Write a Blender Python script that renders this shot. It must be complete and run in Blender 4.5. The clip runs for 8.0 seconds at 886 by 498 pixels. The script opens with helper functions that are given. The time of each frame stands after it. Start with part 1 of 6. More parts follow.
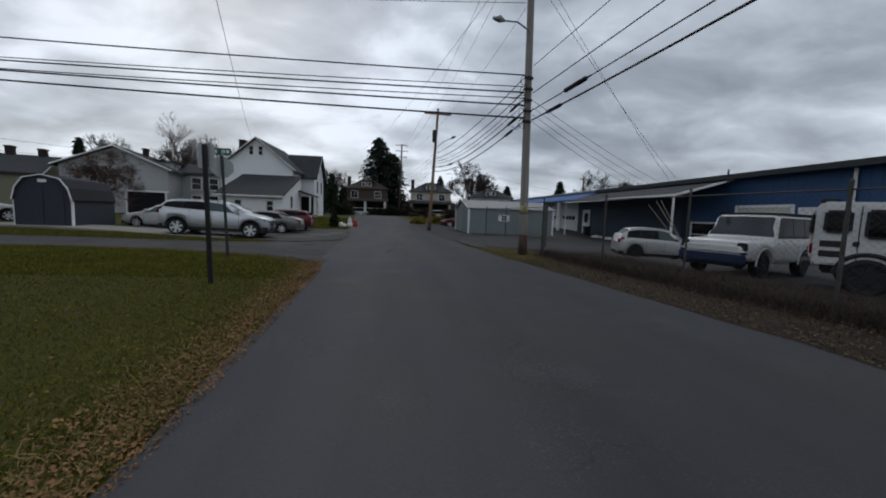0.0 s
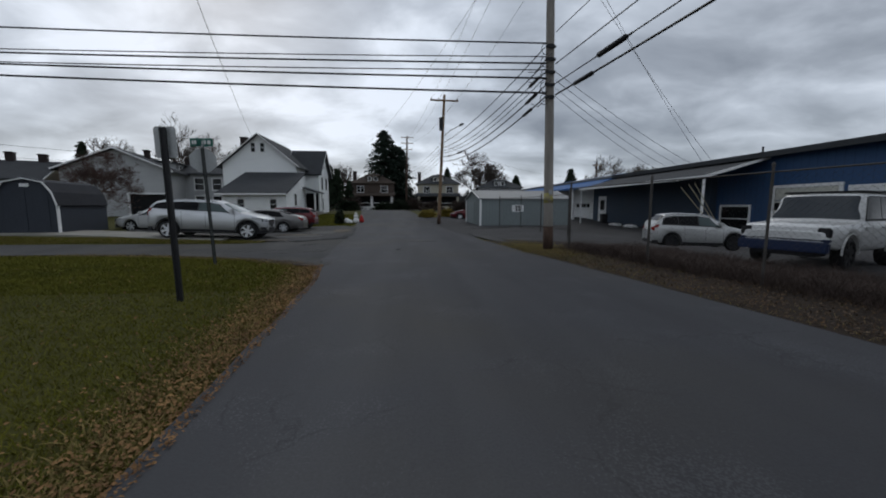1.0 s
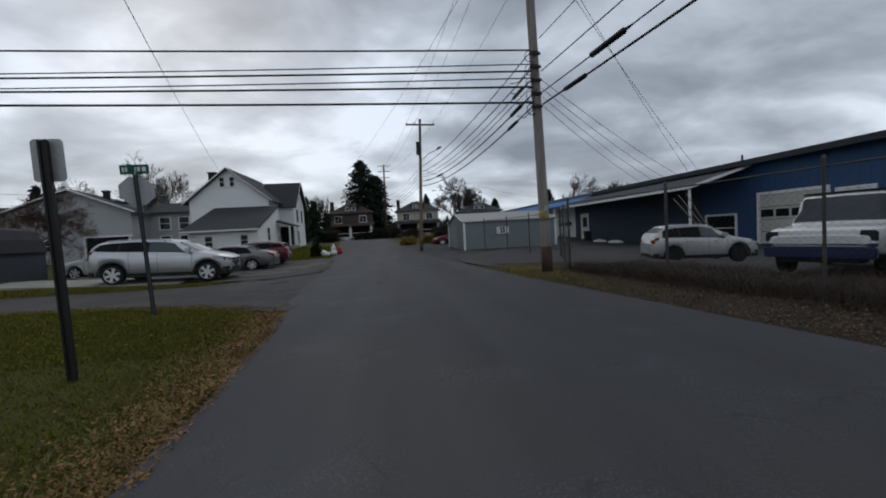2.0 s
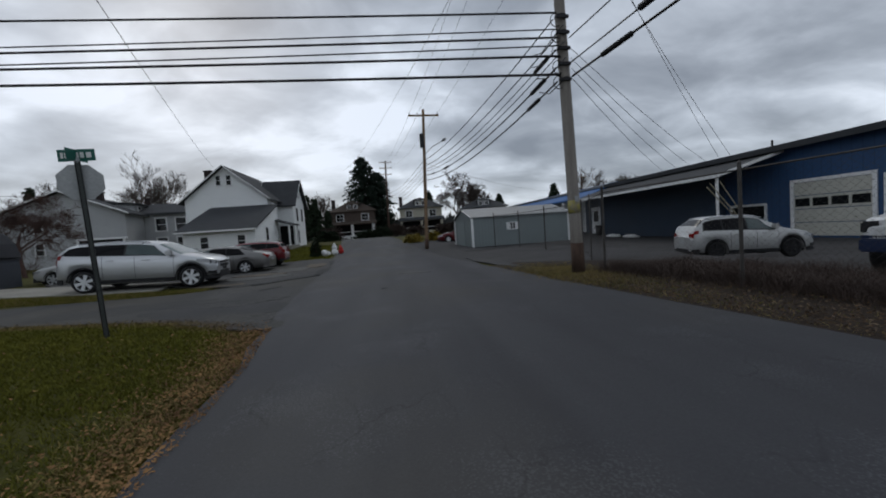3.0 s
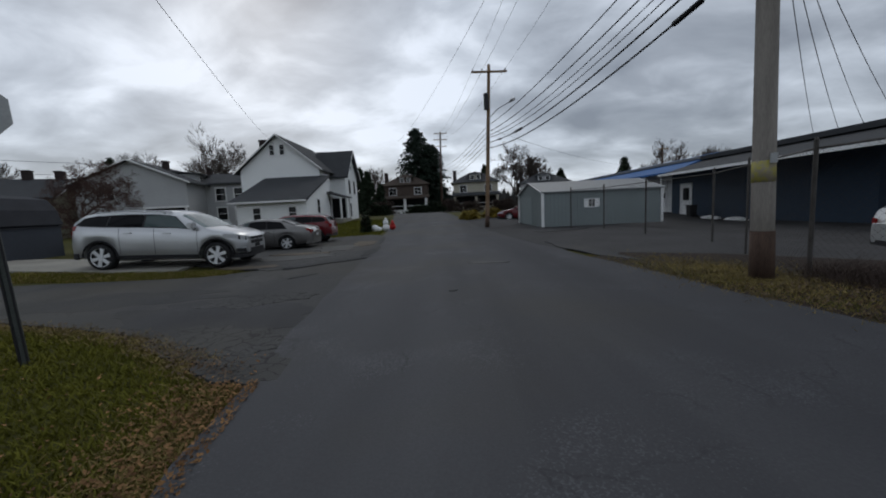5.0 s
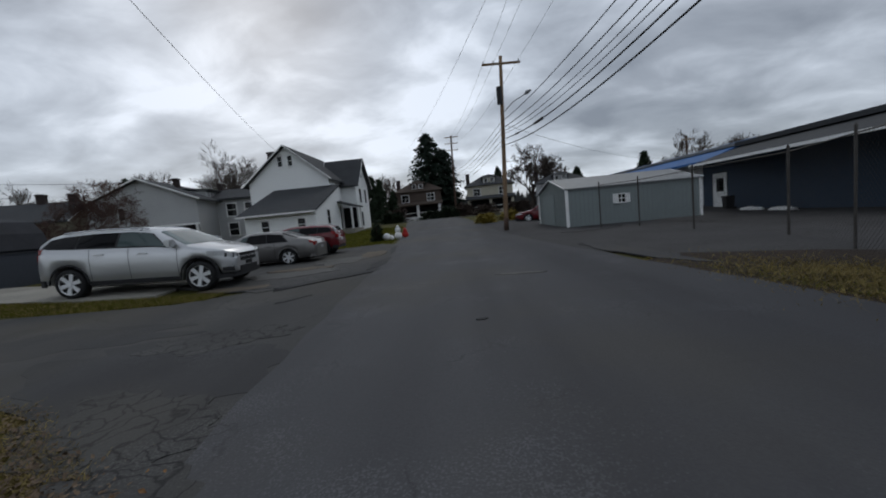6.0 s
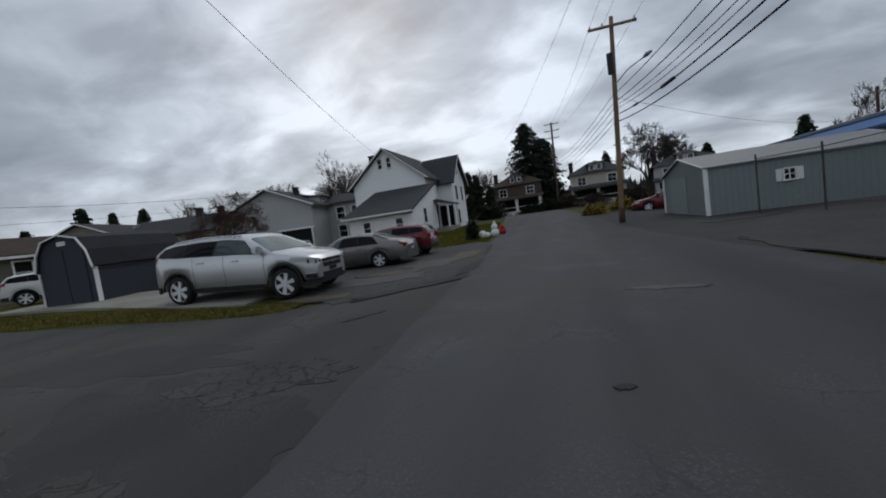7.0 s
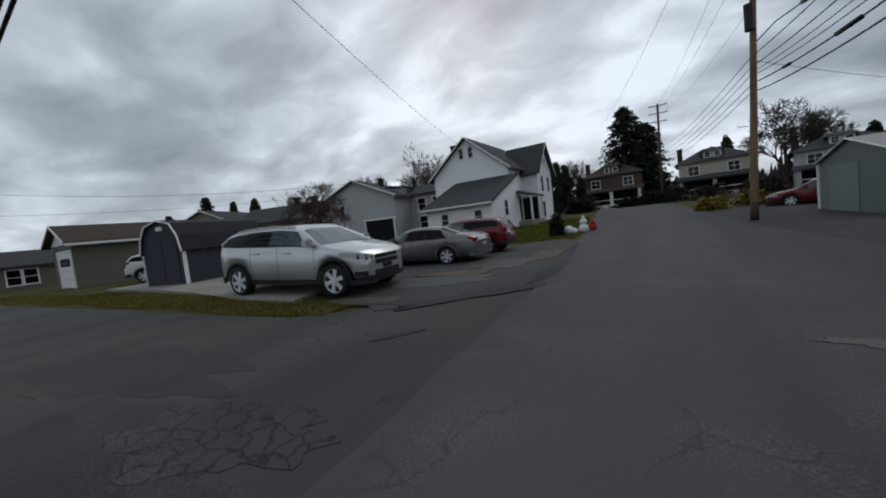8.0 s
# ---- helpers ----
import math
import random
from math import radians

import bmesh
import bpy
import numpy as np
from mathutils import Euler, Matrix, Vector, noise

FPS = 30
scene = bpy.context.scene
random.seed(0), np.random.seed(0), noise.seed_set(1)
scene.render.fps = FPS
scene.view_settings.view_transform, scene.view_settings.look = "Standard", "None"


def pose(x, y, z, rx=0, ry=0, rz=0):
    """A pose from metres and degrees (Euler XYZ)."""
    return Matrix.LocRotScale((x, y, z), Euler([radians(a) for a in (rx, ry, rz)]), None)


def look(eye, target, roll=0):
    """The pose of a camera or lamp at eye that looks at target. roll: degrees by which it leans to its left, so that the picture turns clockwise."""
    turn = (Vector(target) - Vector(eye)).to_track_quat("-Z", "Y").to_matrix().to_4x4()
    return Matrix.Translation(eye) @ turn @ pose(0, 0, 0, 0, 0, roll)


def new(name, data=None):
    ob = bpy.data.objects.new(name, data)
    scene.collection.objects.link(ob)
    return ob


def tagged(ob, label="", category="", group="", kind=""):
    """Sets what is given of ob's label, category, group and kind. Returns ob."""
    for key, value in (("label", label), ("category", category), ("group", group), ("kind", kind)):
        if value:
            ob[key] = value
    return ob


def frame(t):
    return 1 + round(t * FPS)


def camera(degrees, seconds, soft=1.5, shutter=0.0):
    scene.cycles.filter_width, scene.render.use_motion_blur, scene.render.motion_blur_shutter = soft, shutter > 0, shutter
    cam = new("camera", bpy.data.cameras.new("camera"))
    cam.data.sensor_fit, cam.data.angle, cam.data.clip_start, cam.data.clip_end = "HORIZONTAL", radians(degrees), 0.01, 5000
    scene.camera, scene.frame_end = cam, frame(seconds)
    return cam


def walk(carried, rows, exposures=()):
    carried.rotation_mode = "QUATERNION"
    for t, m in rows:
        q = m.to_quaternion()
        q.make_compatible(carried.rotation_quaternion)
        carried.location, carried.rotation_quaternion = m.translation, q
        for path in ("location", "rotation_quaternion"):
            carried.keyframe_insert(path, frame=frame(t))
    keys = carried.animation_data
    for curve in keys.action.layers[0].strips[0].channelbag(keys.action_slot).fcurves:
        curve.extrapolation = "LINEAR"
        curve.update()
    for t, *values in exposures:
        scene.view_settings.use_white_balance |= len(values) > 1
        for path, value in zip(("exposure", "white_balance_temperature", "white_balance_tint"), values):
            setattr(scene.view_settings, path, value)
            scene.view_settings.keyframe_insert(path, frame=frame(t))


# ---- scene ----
cam = camera(100.5, 8.0, soft=1.9)
PATH = [
    (0, (0.442, 0.876, 1.456), (0.67, 2.853, 1.270), 2.0),
    (0.5, (0.506, 1.594, 1.449), (0.837, 3.551, 1.2), -1.5),
    (1, (0.375, 2.382, 1.44), (0.558, 4.361, 1.213), 0.0),
    (1.2, (0.364, 2.65, 1.385), (0.673, 4.622, 1.272), -2.6),
    (2.3, (0.323, 4.295, 1.386), (0.573, 6.278, 1.317), -4.1),
    (2.5, (0.275, 4.634, 1.379), (0.398, 6.63, 1.354), -2.1),
    (3, (0.277, 5.358, 1.383), (0.548, 7.337, 1.279), -4.1),
    (3.5, (0.176, 6.219, 1.339), (0.173, 8.213, 1.196), -1.4),
    (4, (0.202, 6.9, 1.352), (0.392, 8.885, 1.199), -5.0),
    (4.5, (0.034, 7.782, 1.331), (-0.115, 9.772, 1.196), -1.6),
    (4.7, (-0.018, 8.057, 1.397), (-0.062, 10.043, 1.167), -1.7),
    (5.8, (-0.245, 9.734, 1.338), (-0.233, 11.728, 1.182), -3.7),
    (6, (-0.176, 10.111, 1.306), (-0.263, 12.101, 1.126), -5.5),
    (6.5, (-0.273, 10.93, 1.314), (-0.678, 12.882, 1.16), -2.6),
    (7, (-0.27, 11.754, 1.306), (-0.884, 13.652, 1.166), -8.0),
    (7.5, (-0.344, 12.501, 1.305), (-1.333, 14.228, 1.106), -5.5),
    (8, (-0.466, 13.294, 1.303), (-1.491, 15.007, 1.178), -6.7),
]

EXPOSURES = [(0.0, 0.0), (8.0, 0.0)]
walk(cam, [(t, look(eye, target, roll)) for t, eye, target, roll in PATH], EXPOSURES)


# ---- light: an overcast late-autumn sky ----
def make_world():
    w = bpy.data.worlds.new("overcast_sky")
    w.use_nodes = True
    nt = w.node_tree
    nt.nodes.clear()
    N, L = nt.nodes.new, nt.links.new
    out, bg = N("ShaderNodeOutputWorld"), N("ShaderNodeBackground")
    sky = N("ShaderNodeTexSky")
    sky.sky_type, sky.sun_disc = "NISHITA", False
    sky.sun_elevation, sky.sun_rotation = radians(30), radians(-25)
    dim = N("ShaderNodeMixRGB")
    dim.blend_type, dim.inputs[0].default_value, dim.inputs[2].default_value = "MULTIPLY", 1.0, (0.010, 0.010, 0.010, 1)
    L(sky.outputs[0], dim.inputs[1])
    tc = N("ShaderNodeTexCoord")
    sep = N("ShaderNodeSeparateXYZ")
    L(tc.outputs["Generated"], sep.inputs[0])
    # the cloud deck as a plane overhead
    zz = N("ShaderNodeMath"); zz.operation = "MAXIMUM"; zz.inputs[1].default_value = 0.0
    L(sep.outputs[2], zz.inputs[0])
    za = N("ShaderNodeMath"); za.operation = "ADD"; za.inputs[1].default_value = 0.30
    L(zz.outputs[0], za.inputs[0])
    dx, dy = N("ShaderNodeMath"), N("ShaderNodeMath")
    for d, k in ((dx, 0), (dy, 1)):
        d.operation = "DIVIDE"
        L(sep.outputs[k], d.inputs[0]); L(za.outputs[0], d.inputs[1])
    comb = N("ShaderNodeCombineXYZ")
    L(dx.outputs[0], comb.inputs[0]); L(dy.outputs[0], comb.inputs[1])

    def cloud(scale, detail, rough, off, distort):
        mp = N("ShaderNodeMapping")
        mp.inputs["Location"].default_value = off
        mp.inputs["Rotation"].default_value = (0, 0, 0.5)
        mp.inputs["Scale"].default_value = (1.0, 1.35, 1.0)
        L(comb.outputs[0], mp.inputs[0])
        n = N("ShaderNodeTexNoise")
        n.inputs["Scale"].default_value, n.inputs["Detail"].default_value = scale, detail
        n.inputs["Roughness"].default_value, n.inputs["Distortion"].default_value = rough, distort
        L(mp.outputs[0], n.inputs["Vector"])
        return n

    big, small = cloud(0.85, 3, 0.5, (3.1, 1.7, 0), 0.2), cloud(2.6, 6, 0.52, (0.4, 5.2, 2), 0.3)
    mix = N("ShaderNodeMath"); mix.operation = "MULTIPLY_ADD"; mix.inputs[1].default_value = 0.6
    sm = N("ShaderNodeMath"); sm.operation = "MULTIPLY"; sm.inputs[1].default_value = 0.45
    L(small.outputs[0], sm.inputs[0]); L(big.outputs[0], mix.inputs[0]); L(sm.outputs[0], mix.inputs[2])
    ramp = N("ShaderNodeValToRGB")
    e = ramp.color_ramp.elements
    e[0].position, e[0].color = 0.33, (0.20, 0.225, 0.268, 1)
    e[1].position, e[1].color = 0.63, (0.75, 0.815, 0.92, 1)
    for pos, col in ((0.45, (0.315, 0.35, 0.405, 1)), (0.54, (0.48, 0.53, 0.605, 1)), (0.60, (0.665, 0.725, 0.815, 1))):
        k = e.new(pos)
        k.color = col
    L(mix.outputs[0], ramp.inputs[0])
    add = N("ShaderNodeMixRGB")
    add.blend_type, add.inputs[0].default_value = "ADD", 1.0
    L(ramp.outputs[0], add.inputs[1]); L(dim.outputs[0], add.inputs[2])
    L(add.outputs[0], bg.inputs[0])
    bg.inputs[1].default_value = SKY
    L(bg.outputs[0], out.inputs[0])
    scene.world = w


SKY = 0.98
make_world()
sun = new("sun", bpy.data.lights.new("sun", "SUN"))
sun.data.energy, sun.data.angle, sun.data.color = 0.5, radians(25), (1.0, 0.97, 0.93)
sun.matrix_world = look((10, 40, 40), (0, 0, 0))

# ---- materials ----
def rgb(c):
    return (*c, 1) if len(c) == 3 else c


def material(name, base, dark=None, rough=0.8, metal=0.0, grain=40.0, blotch=1.2, bump=0.2, depth=0.004, amount=0.6,
             vary=0.0, coat=0.0, stretch=(1, 1, 1), coords="Object", spec=0.2, detail=6):
    """Two scales of colour variation (blotch and grain), relief, and a shift from piece to piece."""
    m = bpy.data.materials.new(name)
    m.use_nodes = True
    nt = m.node_tree
    N, L = nt.nodes.new, nt.links.new
    b = nt.nodes["Principled BSDF"]
    dark = dark or tuple(v * 0.7 for v in base)
    tc = N("ShaderNodeTexCoord")
    mp = N("ShaderNodeMapping")
    mp.inputs["Scale"].default_value = stretch
    L(tc.outputs[coords], mp.inputs[0])
    n1, n2 = N("ShaderNodeTexNoise"), N("ShaderNodeTexNoise")
    for n, s, d in ((n1, blotch, 4), (n2, grain, detail)):
        n.inputs["Scale"].default_value, n.inputs["Detail"].default_value = s, d
        L(mp.outputs[0], n.inputs["Vector"])
    add = N("ShaderNodeMath")
    add.operation = "ADD"
    L(n1.outputs[0], add.inputs[0])
    L(n2.outputs[0], add.inputs[1])
    rng = N("ShaderNodeMapRange")
    rng.inputs["From Min"].default_value, rng.inputs["From Max"].default_value = 1.0 - 0.5 * amount, 1.0 + 0.5 * amount
    L(add.outputs[0], rng.inputs["Value"])
    mix = N("ShaderNodeMixRGB")
    mix.inputs[1].default_value, mix.inputs[2].default_value = rgb(dark), rgb(base)
    L(rng.outputs[0], mix.inputs[0])
    col = mix.outputs[0]
    if vary:
        info = N("ShaderNodeObjectInfo")
        hv = N("ShaderNodeHueSaturation")
        vr = N("ShaderNodeMapRange")
        vr.inputs["To Min"].default_value, vr.inputs["To Max"].default_value = 1 - vary, 1 + vary
        L(info.outputs["Random"], vr.inputs["Value"])
        L(vr.outputs[0], hv.inputs["Value"])
        L(col, hv.inputs["Color"])
        col = hv.outputs[0]
    L(col, b.inputs["Base Color"])
    rr = N("ShaderNodeMapRange")
    rr.inputs["To Min"].default_value, rr.inputs["To Max"].default_value = max(0.02, rough - 0.12), min(1, rough + 0.12)
    L(n1.outputs[0], rr.inputs["Value"])
    L(rr.outputs[0], b.inputs["Roughness"])
    b.inputs["Metallic"].default_value, b.inputs["Coat Weight"].default_value = metal, coat
    b.inputs["Specular IOR Level"].default_value = spec
    b.inputs["Coat Roughness"].default_value = 0.08
    if bump:
        bp = N("ShaderNodeBump")
        bp.inputs["Strength"].default_value, bp.inputs["Distance"].default_value = bump, depth
        L(n2.outputs[0], bp.inputs["Height"])
        L(bp.outputs[0], b.inputs["Normal"])
    return m


def add_lines(m, axis, period, depth=0.012, strength=0.8, dim=0.75, width=0.12):
    """Lap or course lines along one axis, as relief with a darker line for dirt and painted shadow in the joint."""
    nt = m.node_tree
    N, L = nt.nodes.new, nt.links.new
    b = nt.nodes["Principled BSDF"]
    tc, sep = N("ShaderNodeTexCoord"), N("ShaderNodeSeparateXYZ")
    L(tc.outputs["Object"], sep.inputs[0])
    dv, fr = N("ShaderNodeMath"), N("ShaderNodeMath")
    dv.operation, fr.operation = "DIVIDE", "FRACT"
    dv.inputs[1].default_value = period
    L(sep.outputs[axis], dv.inputs[0])
    L(dv.outputs[0], fr.inputs[0])
    bp = N("ShaderNodeBump")
    bp.inputs["Strength"].default_value, bp.inputs["Distance"].default_value = strength, depth
    bp.invert = True
    L(fr.outputs[0], bp.inputs["Height"])
    old = [l for l in nt.links if l.to_socket == b.inputs["Normal"]]
    if old:
        L(old[0].from_socket, bp.inputs["Normal"])
    L(bp.outputs[0], b.inputs["Normal"])
    lt = N("ShaderNodeMath")
    lt.operation, lt.inputs[1].default_value = "LESS_THAN", width
    L(fr.outputs[0], lt.inputs[0])
    src = [l for l in nt.links if l.to_socket == b.inputs["Base Color"]][0].from_socket
    mul = N("ShaderNodeMixRGB")
    mul.blend_type = "MULTIPLY"
    mul.inputs[2].default_value = (dim, dim, dim, 1)
    L(lt.outputs[0], mul.inputs[0])
    L(src, mul.inputs[1])
    L(mul.outputs[0], b.inputs["Base Color"])
    return m


def glass_mat(name, tint=(0.02, 0.025, 0.03), rough=0.06, spec=0.25):
    m = bpy.data.materials.new(name)
    m.use_nodes = True
    b = m.node_tree.nodes["Principled BSDF"]
    b.inputs["Base Color"].default_value = rgb(tint)
    b.inputs["Roughness"].default_value = rough
    b.inputs["Specular IOR Level"].default_value = spec
    return m


def road_material(name, base, dark, patch, crack=0.5, scale=1.0, gap=0.02, everywhere=False, shade_right=False):
    """Worn asphalt: stone grain, long faded wheel tracks, stains, and fine cracks."""
    m = material(name, base, dark, rough=0.85, grain=55, blotch=0.45, bump=0.4, depth=0.008, amount=0.9, spec=0.16)
    nt = m.node_tree
    N, L = nt.nodes.new, nt.links.new
    b = nt.nodes["Principled BSDF"]
    src = [l for l in nt.links if l.to_socket == b.inputs["Base Color"]][0].from_socket
    tc, mp, n = N("ShaderNodeTexCoord"), N("ShaderNodeMapping"), N("ShaderNodeTexNoise")
    mp.inputs["Scale"].default_value = (0.9, 0.09, 1)
    n.inputs["Scale"].default_value, n.inputs["Detail"].default_value = 1.0, 4
    L(tc.outputs["Object"], mp.inputs[0])
    L(mp.outputs[0], n.inputs["Vector"])
    r = N("ShaderNodeMapRange")
    r.inputs["From Min"].default_value, r.inputs["From Max"].default_value = 0.42, 0.68
    L(n.outputs[0], r.inputs["Value"])
    mx = N("ShaderNodeMixRGB")
    mx.inputs[2].default_value = rgb(patch)
    f = N("ShaderNodeMath")
    f.operation, f.inputs[1].default_value = "MULTIPLY", 0.6
    L(r.outputs[0], f.inputs[0])
    L(f.outputs[0], mx.inputs[0])
    L(src, mx.inputs[1])
    # light stone chips that show where the tar has worn off
    v = N("ShaderNodeTexNoise")
    v.inputs["Scale"].default_value, v.inputs["Detail"].default_value = 60, 3
    L(tc.outputs["Object"], v.inputs["Vector"])
    big = N("ShaderNodeTexNoise")
    big.inputs["Scale"].default_value, big.inputs["Detail"].default_value = 0.8, 3
    L(tc.outputs["Object"], big.inputs["Vector"])
    pr = N("ShaderNodeMath"); pr.operation = "MULTIPLY"
    L(v.outputs[0], pr.inputs[0]); L(big.outputs[0], pr.inputs[1])
    cr = N("ShaderNodeMapRange")
    cr.inputs["From Min"].default_value, cr.inputs["From Max"].default_value = 0.31, 0.40
    L(pr.outputs[0], cr.inputs["Value"])
    m2 = N("ShaderNodeMixRGB")
    m2.inputs[2].default_value = rgb(tuple(min(1, 2.6 * c) for c in base))
    cf = N("ShaderNodeMath"); cf.operation, cf.inputs[1].default_value = "MULTIPLY", 0.22
    L(cr.outputs[0], cf.inputs[0]); L(cf.outputs[0], m2.inputs[0]); L(mx.outputs[0], m2.inputs[1])
    # hairline cracks
    vo = N("ShaderNodeTexVoronoi")
    vo.feature = "DISTANCE_TO_EDGE"
    vo.voronoi_dimensions = "2D"
    vo.inputs["Scale"].default_value = 0.55 * scale
    wob, wm = N("ShaderNodeTexNoise"), N("ShaderNodeMixRGB")
    wob.inputs["Scale"].default_value, wob.inputs["Detail"].default_value = 2.5, 4
    L(tc.outputs["Object"], wob.inputs["Vector"])
    wm.blend_type, wm.inputs[0].default_value = "ADD", 0.6
    L(tc.outputs["Object"], wm.inputs[1]); L(wob.outputs["Color"], wm.inputs[2])
    L(wm.outputs[0], vo.inputs["Vector"])
    kr = N("ShaderNodeMapRange")
    kr.inputs["From Min"].default_value, kr.inputs["From Max"].default_value = gap * 0.2, gap
    kr.inputs["To Min"].default_value, kr.inputs["To Max"].default_value = crack, 0.0
    L(vo.outputs["Distance"], kr.inputs["Value"])
    gate = N("ShaderNodeMapRange")
    gate.inputs["From Min"].default_value, gate.inputs["From Max"].default_value = (0.0, 0.2) if everywhere else (0.5, 0.6)
    L(big.outputs[0], gate.inputs["Value"])
    kg = N("ShaderNodeMath"); kg.operation = "MULTIPLY"
    L(kr.outputs[0], kg.inputs[0]); L(gate.outputs[0], kg.inputs[1])
    m3 = N("ShaderNodeMixRGB")
    m3.inputs[2].default_value = (0.012, 0.012, 0.013, 1)
    L(kg.outputs[0], m3.inputs[0]); L(m2.outputs[0], m3.inputs[1])
    soil, sr = N("ShaderNodeTexNoise"), N("ShaderNodeMapRange")
    soil.inputs["Scale"].default_value, soil.inputs["Detail"].default_value = 0.22, 5
    L(tc.outputs["Object"], soil.inputs["Vector"])
    sr.inputs["From Min"].default_value, sr.inputs["From Max"].default_value = 0.48, 0.72
    sr.inputs["To Max"].default_value = 0.55
    L(soil.outputs[0], sr.inputs["Value"])
    m4 = N("ShaderNodeMixRGB")
    m4.inputs[2].default_value = (0.075, 0.068, 0.052, 1)
    L(sr.outputs[0], m4.inputs[0]); L(m3.outputs[0], m4.inputs[1])
    col = m4.outputs[0]
    if shade_right:
        # shading painted into the right of the street, its edge wandering along it
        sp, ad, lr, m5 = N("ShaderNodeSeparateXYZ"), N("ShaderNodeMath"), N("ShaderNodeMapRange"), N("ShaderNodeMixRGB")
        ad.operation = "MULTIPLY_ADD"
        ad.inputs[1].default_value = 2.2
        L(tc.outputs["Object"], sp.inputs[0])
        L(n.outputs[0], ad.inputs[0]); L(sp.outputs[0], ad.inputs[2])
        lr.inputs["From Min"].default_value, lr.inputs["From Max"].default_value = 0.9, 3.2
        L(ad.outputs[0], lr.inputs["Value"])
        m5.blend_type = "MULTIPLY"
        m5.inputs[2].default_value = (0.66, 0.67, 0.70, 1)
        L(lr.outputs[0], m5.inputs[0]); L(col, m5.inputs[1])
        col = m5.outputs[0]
    L(col, b.inputs["Base Color"])
    return m


ASPHALT = road_material("asphalt", (0.076, 0.0765, 0.080), (0.052, 0.0525, 0.056), (0.043, 0.043, 0.046), 0.28, 1.7, shade_right=True)
OLD_ASPHALT = road_material("old_asphalt", (0.066, 0.065, 0.063), (0.042, 0.042, 0.041), (0.031, 0.031, 0.032), 0.9, 2.5)
SEAM = road_material("tar_patch", (0.045, 0.045, 0.047), (0.028, 0.028, 0.030), (0.022, 0.022, 0.023), 0.9, 4)
DARKWEAR = road_material("dark_worn_asphalt", (0.050, 0.050, 0.051), (0.034, 0.034, 0.035), (0.027, 0.027, 0.028), 0.5, 3)
GRIT = road_material("brown_grit", (0.13, 0.105, 0.078), (0.075, 0.062, 0.046), (0.055, 0.048, 0.040), 0.6, 5, 0.03, True)
CRACKED = road_material("crazed_asphalt", (0.070, 0.069, 0.067), (0.038, 0.038, 0.037), (0.030, 0.030, 0.030), 0.75, 9, 0.08, True)
PALEPATCH = road_material("pale_patch", (0.10, 0.098, 0.094), (0.072, 0.071, 0.068), (0.06, 0.06, 0.058), 0.6, 3)
LOT = material("lot_gravel", (0.066, 0.065, 0.065), (0.026, 0.025, 0.026), 0.95, grain=14, blotch=0.5, bump=0.8, depth=0.03, amount=0.8, spec=0.12)
TURF = material("turf_soil", (0.070, 0.066, 0.016), (0.036, 0.036, 0.010), 0.98, spec=0.1, grain=22, blotch=0.7, bump=0.9, depth=0.03, amount=0.8)
DIRT = material("leafy_dirt", (0.040, 0.029, 0.021), (0.013, 0.010, 0.008), 0.97, grain=25, blotch=1.1, bump=0.9, depth=0.03, amount=0.9, spec=0.12)
CONCRETE = material("concrete", (0.30, 0.285, 0.25), (0.15, 0.145, 0.125), 0.9, grain=30, blotch=0.8, bump=0.3, amount=0.8)
GRASS = material("grass_blades", (0.135, 0.128, 0.020), (0.070, 0.074, 0.012), 0.95, grain=3, blotch=0.5, bump=0, amount=0.7, spec=0.08)
DRYGRASS = material("dry_grass", (0.26, 0.20, 0.075), (0.11, 0.085, 0.035), 0.9, grain=4, blotch=0.8, bump=0, amount=0.8, spec=0.12)
LEAF = material("dead_leaf", (0.30, 0.17, 0.075), (0.07, 0.036, 0.018), 0.85, grain=14, blotch=2.5, bump=0, amount=0.5, spec=0.12)
BUFFLEAF = material("buff_leaf", (0.17, 0.125, 0.085), (0.06, 0.042, 0.03), 0.9, grain=14, blotch=2.0, bump=0, amount=0.5, spec=0.12)
DULLLEAF = material("wet_leaf", (0.12, 0.075, 0.04), (0.035, 0.022, 0.014), 0.9, grain=14, blotch=1.5, bump=0, amount=0.5, spec=0.12)
POLEWOOD = material("weathered_pole", (0.30, 0.275, 0.245), (0.15, 0.135, 0.12), 0.9, grain=20, blotch=1.5, bump=0.6, depth=0.01, amount=0.8, stretch=(6, 6, 0.5))
BROWNPOLE = material("brown_pole", (0.25, 0.165, 0.10), (0.11, 0.075, 0.048), 0.9, grain=20, blotch=1.5, bump=0.6, depth=0.01, amount=0.8, stretch=(6, 6, 0.5))
CREOSOTE = material("creosote_wood", (0.085, 0.055, 0.04), (0.035, 0.022, 0.017), 0.9, grain=20, blotch=3, bump=0.5, depth=0.008, stretch=(6, 6, 0.6))
BLACK = material("black_rubber", (0.014, 0.014, 0.015), rough=0.6, bump=0.05)
CABLE = material("black_cable", (0.012, 0.012, 0.013), rough=0.55, bump=0)
GALV = material("galvanised_steel", (0.33, 0.34, 0.35), (0.2, 0.205, 0.21), 0.45, 0.8, grain=50, blotch=5, bump=0.1)
DARKSTEEL = material("dark_steel", (0.03, 0.03, 0.032), rough=0.5, metal=0.4, bump=0.1)
SIGNBACK = material("sign_back", (0.36, 0.37, 0.37), (0.27, 0.28, 0.28), 0.45, 0.3, grain=30, blotch=4, bump=0.05)
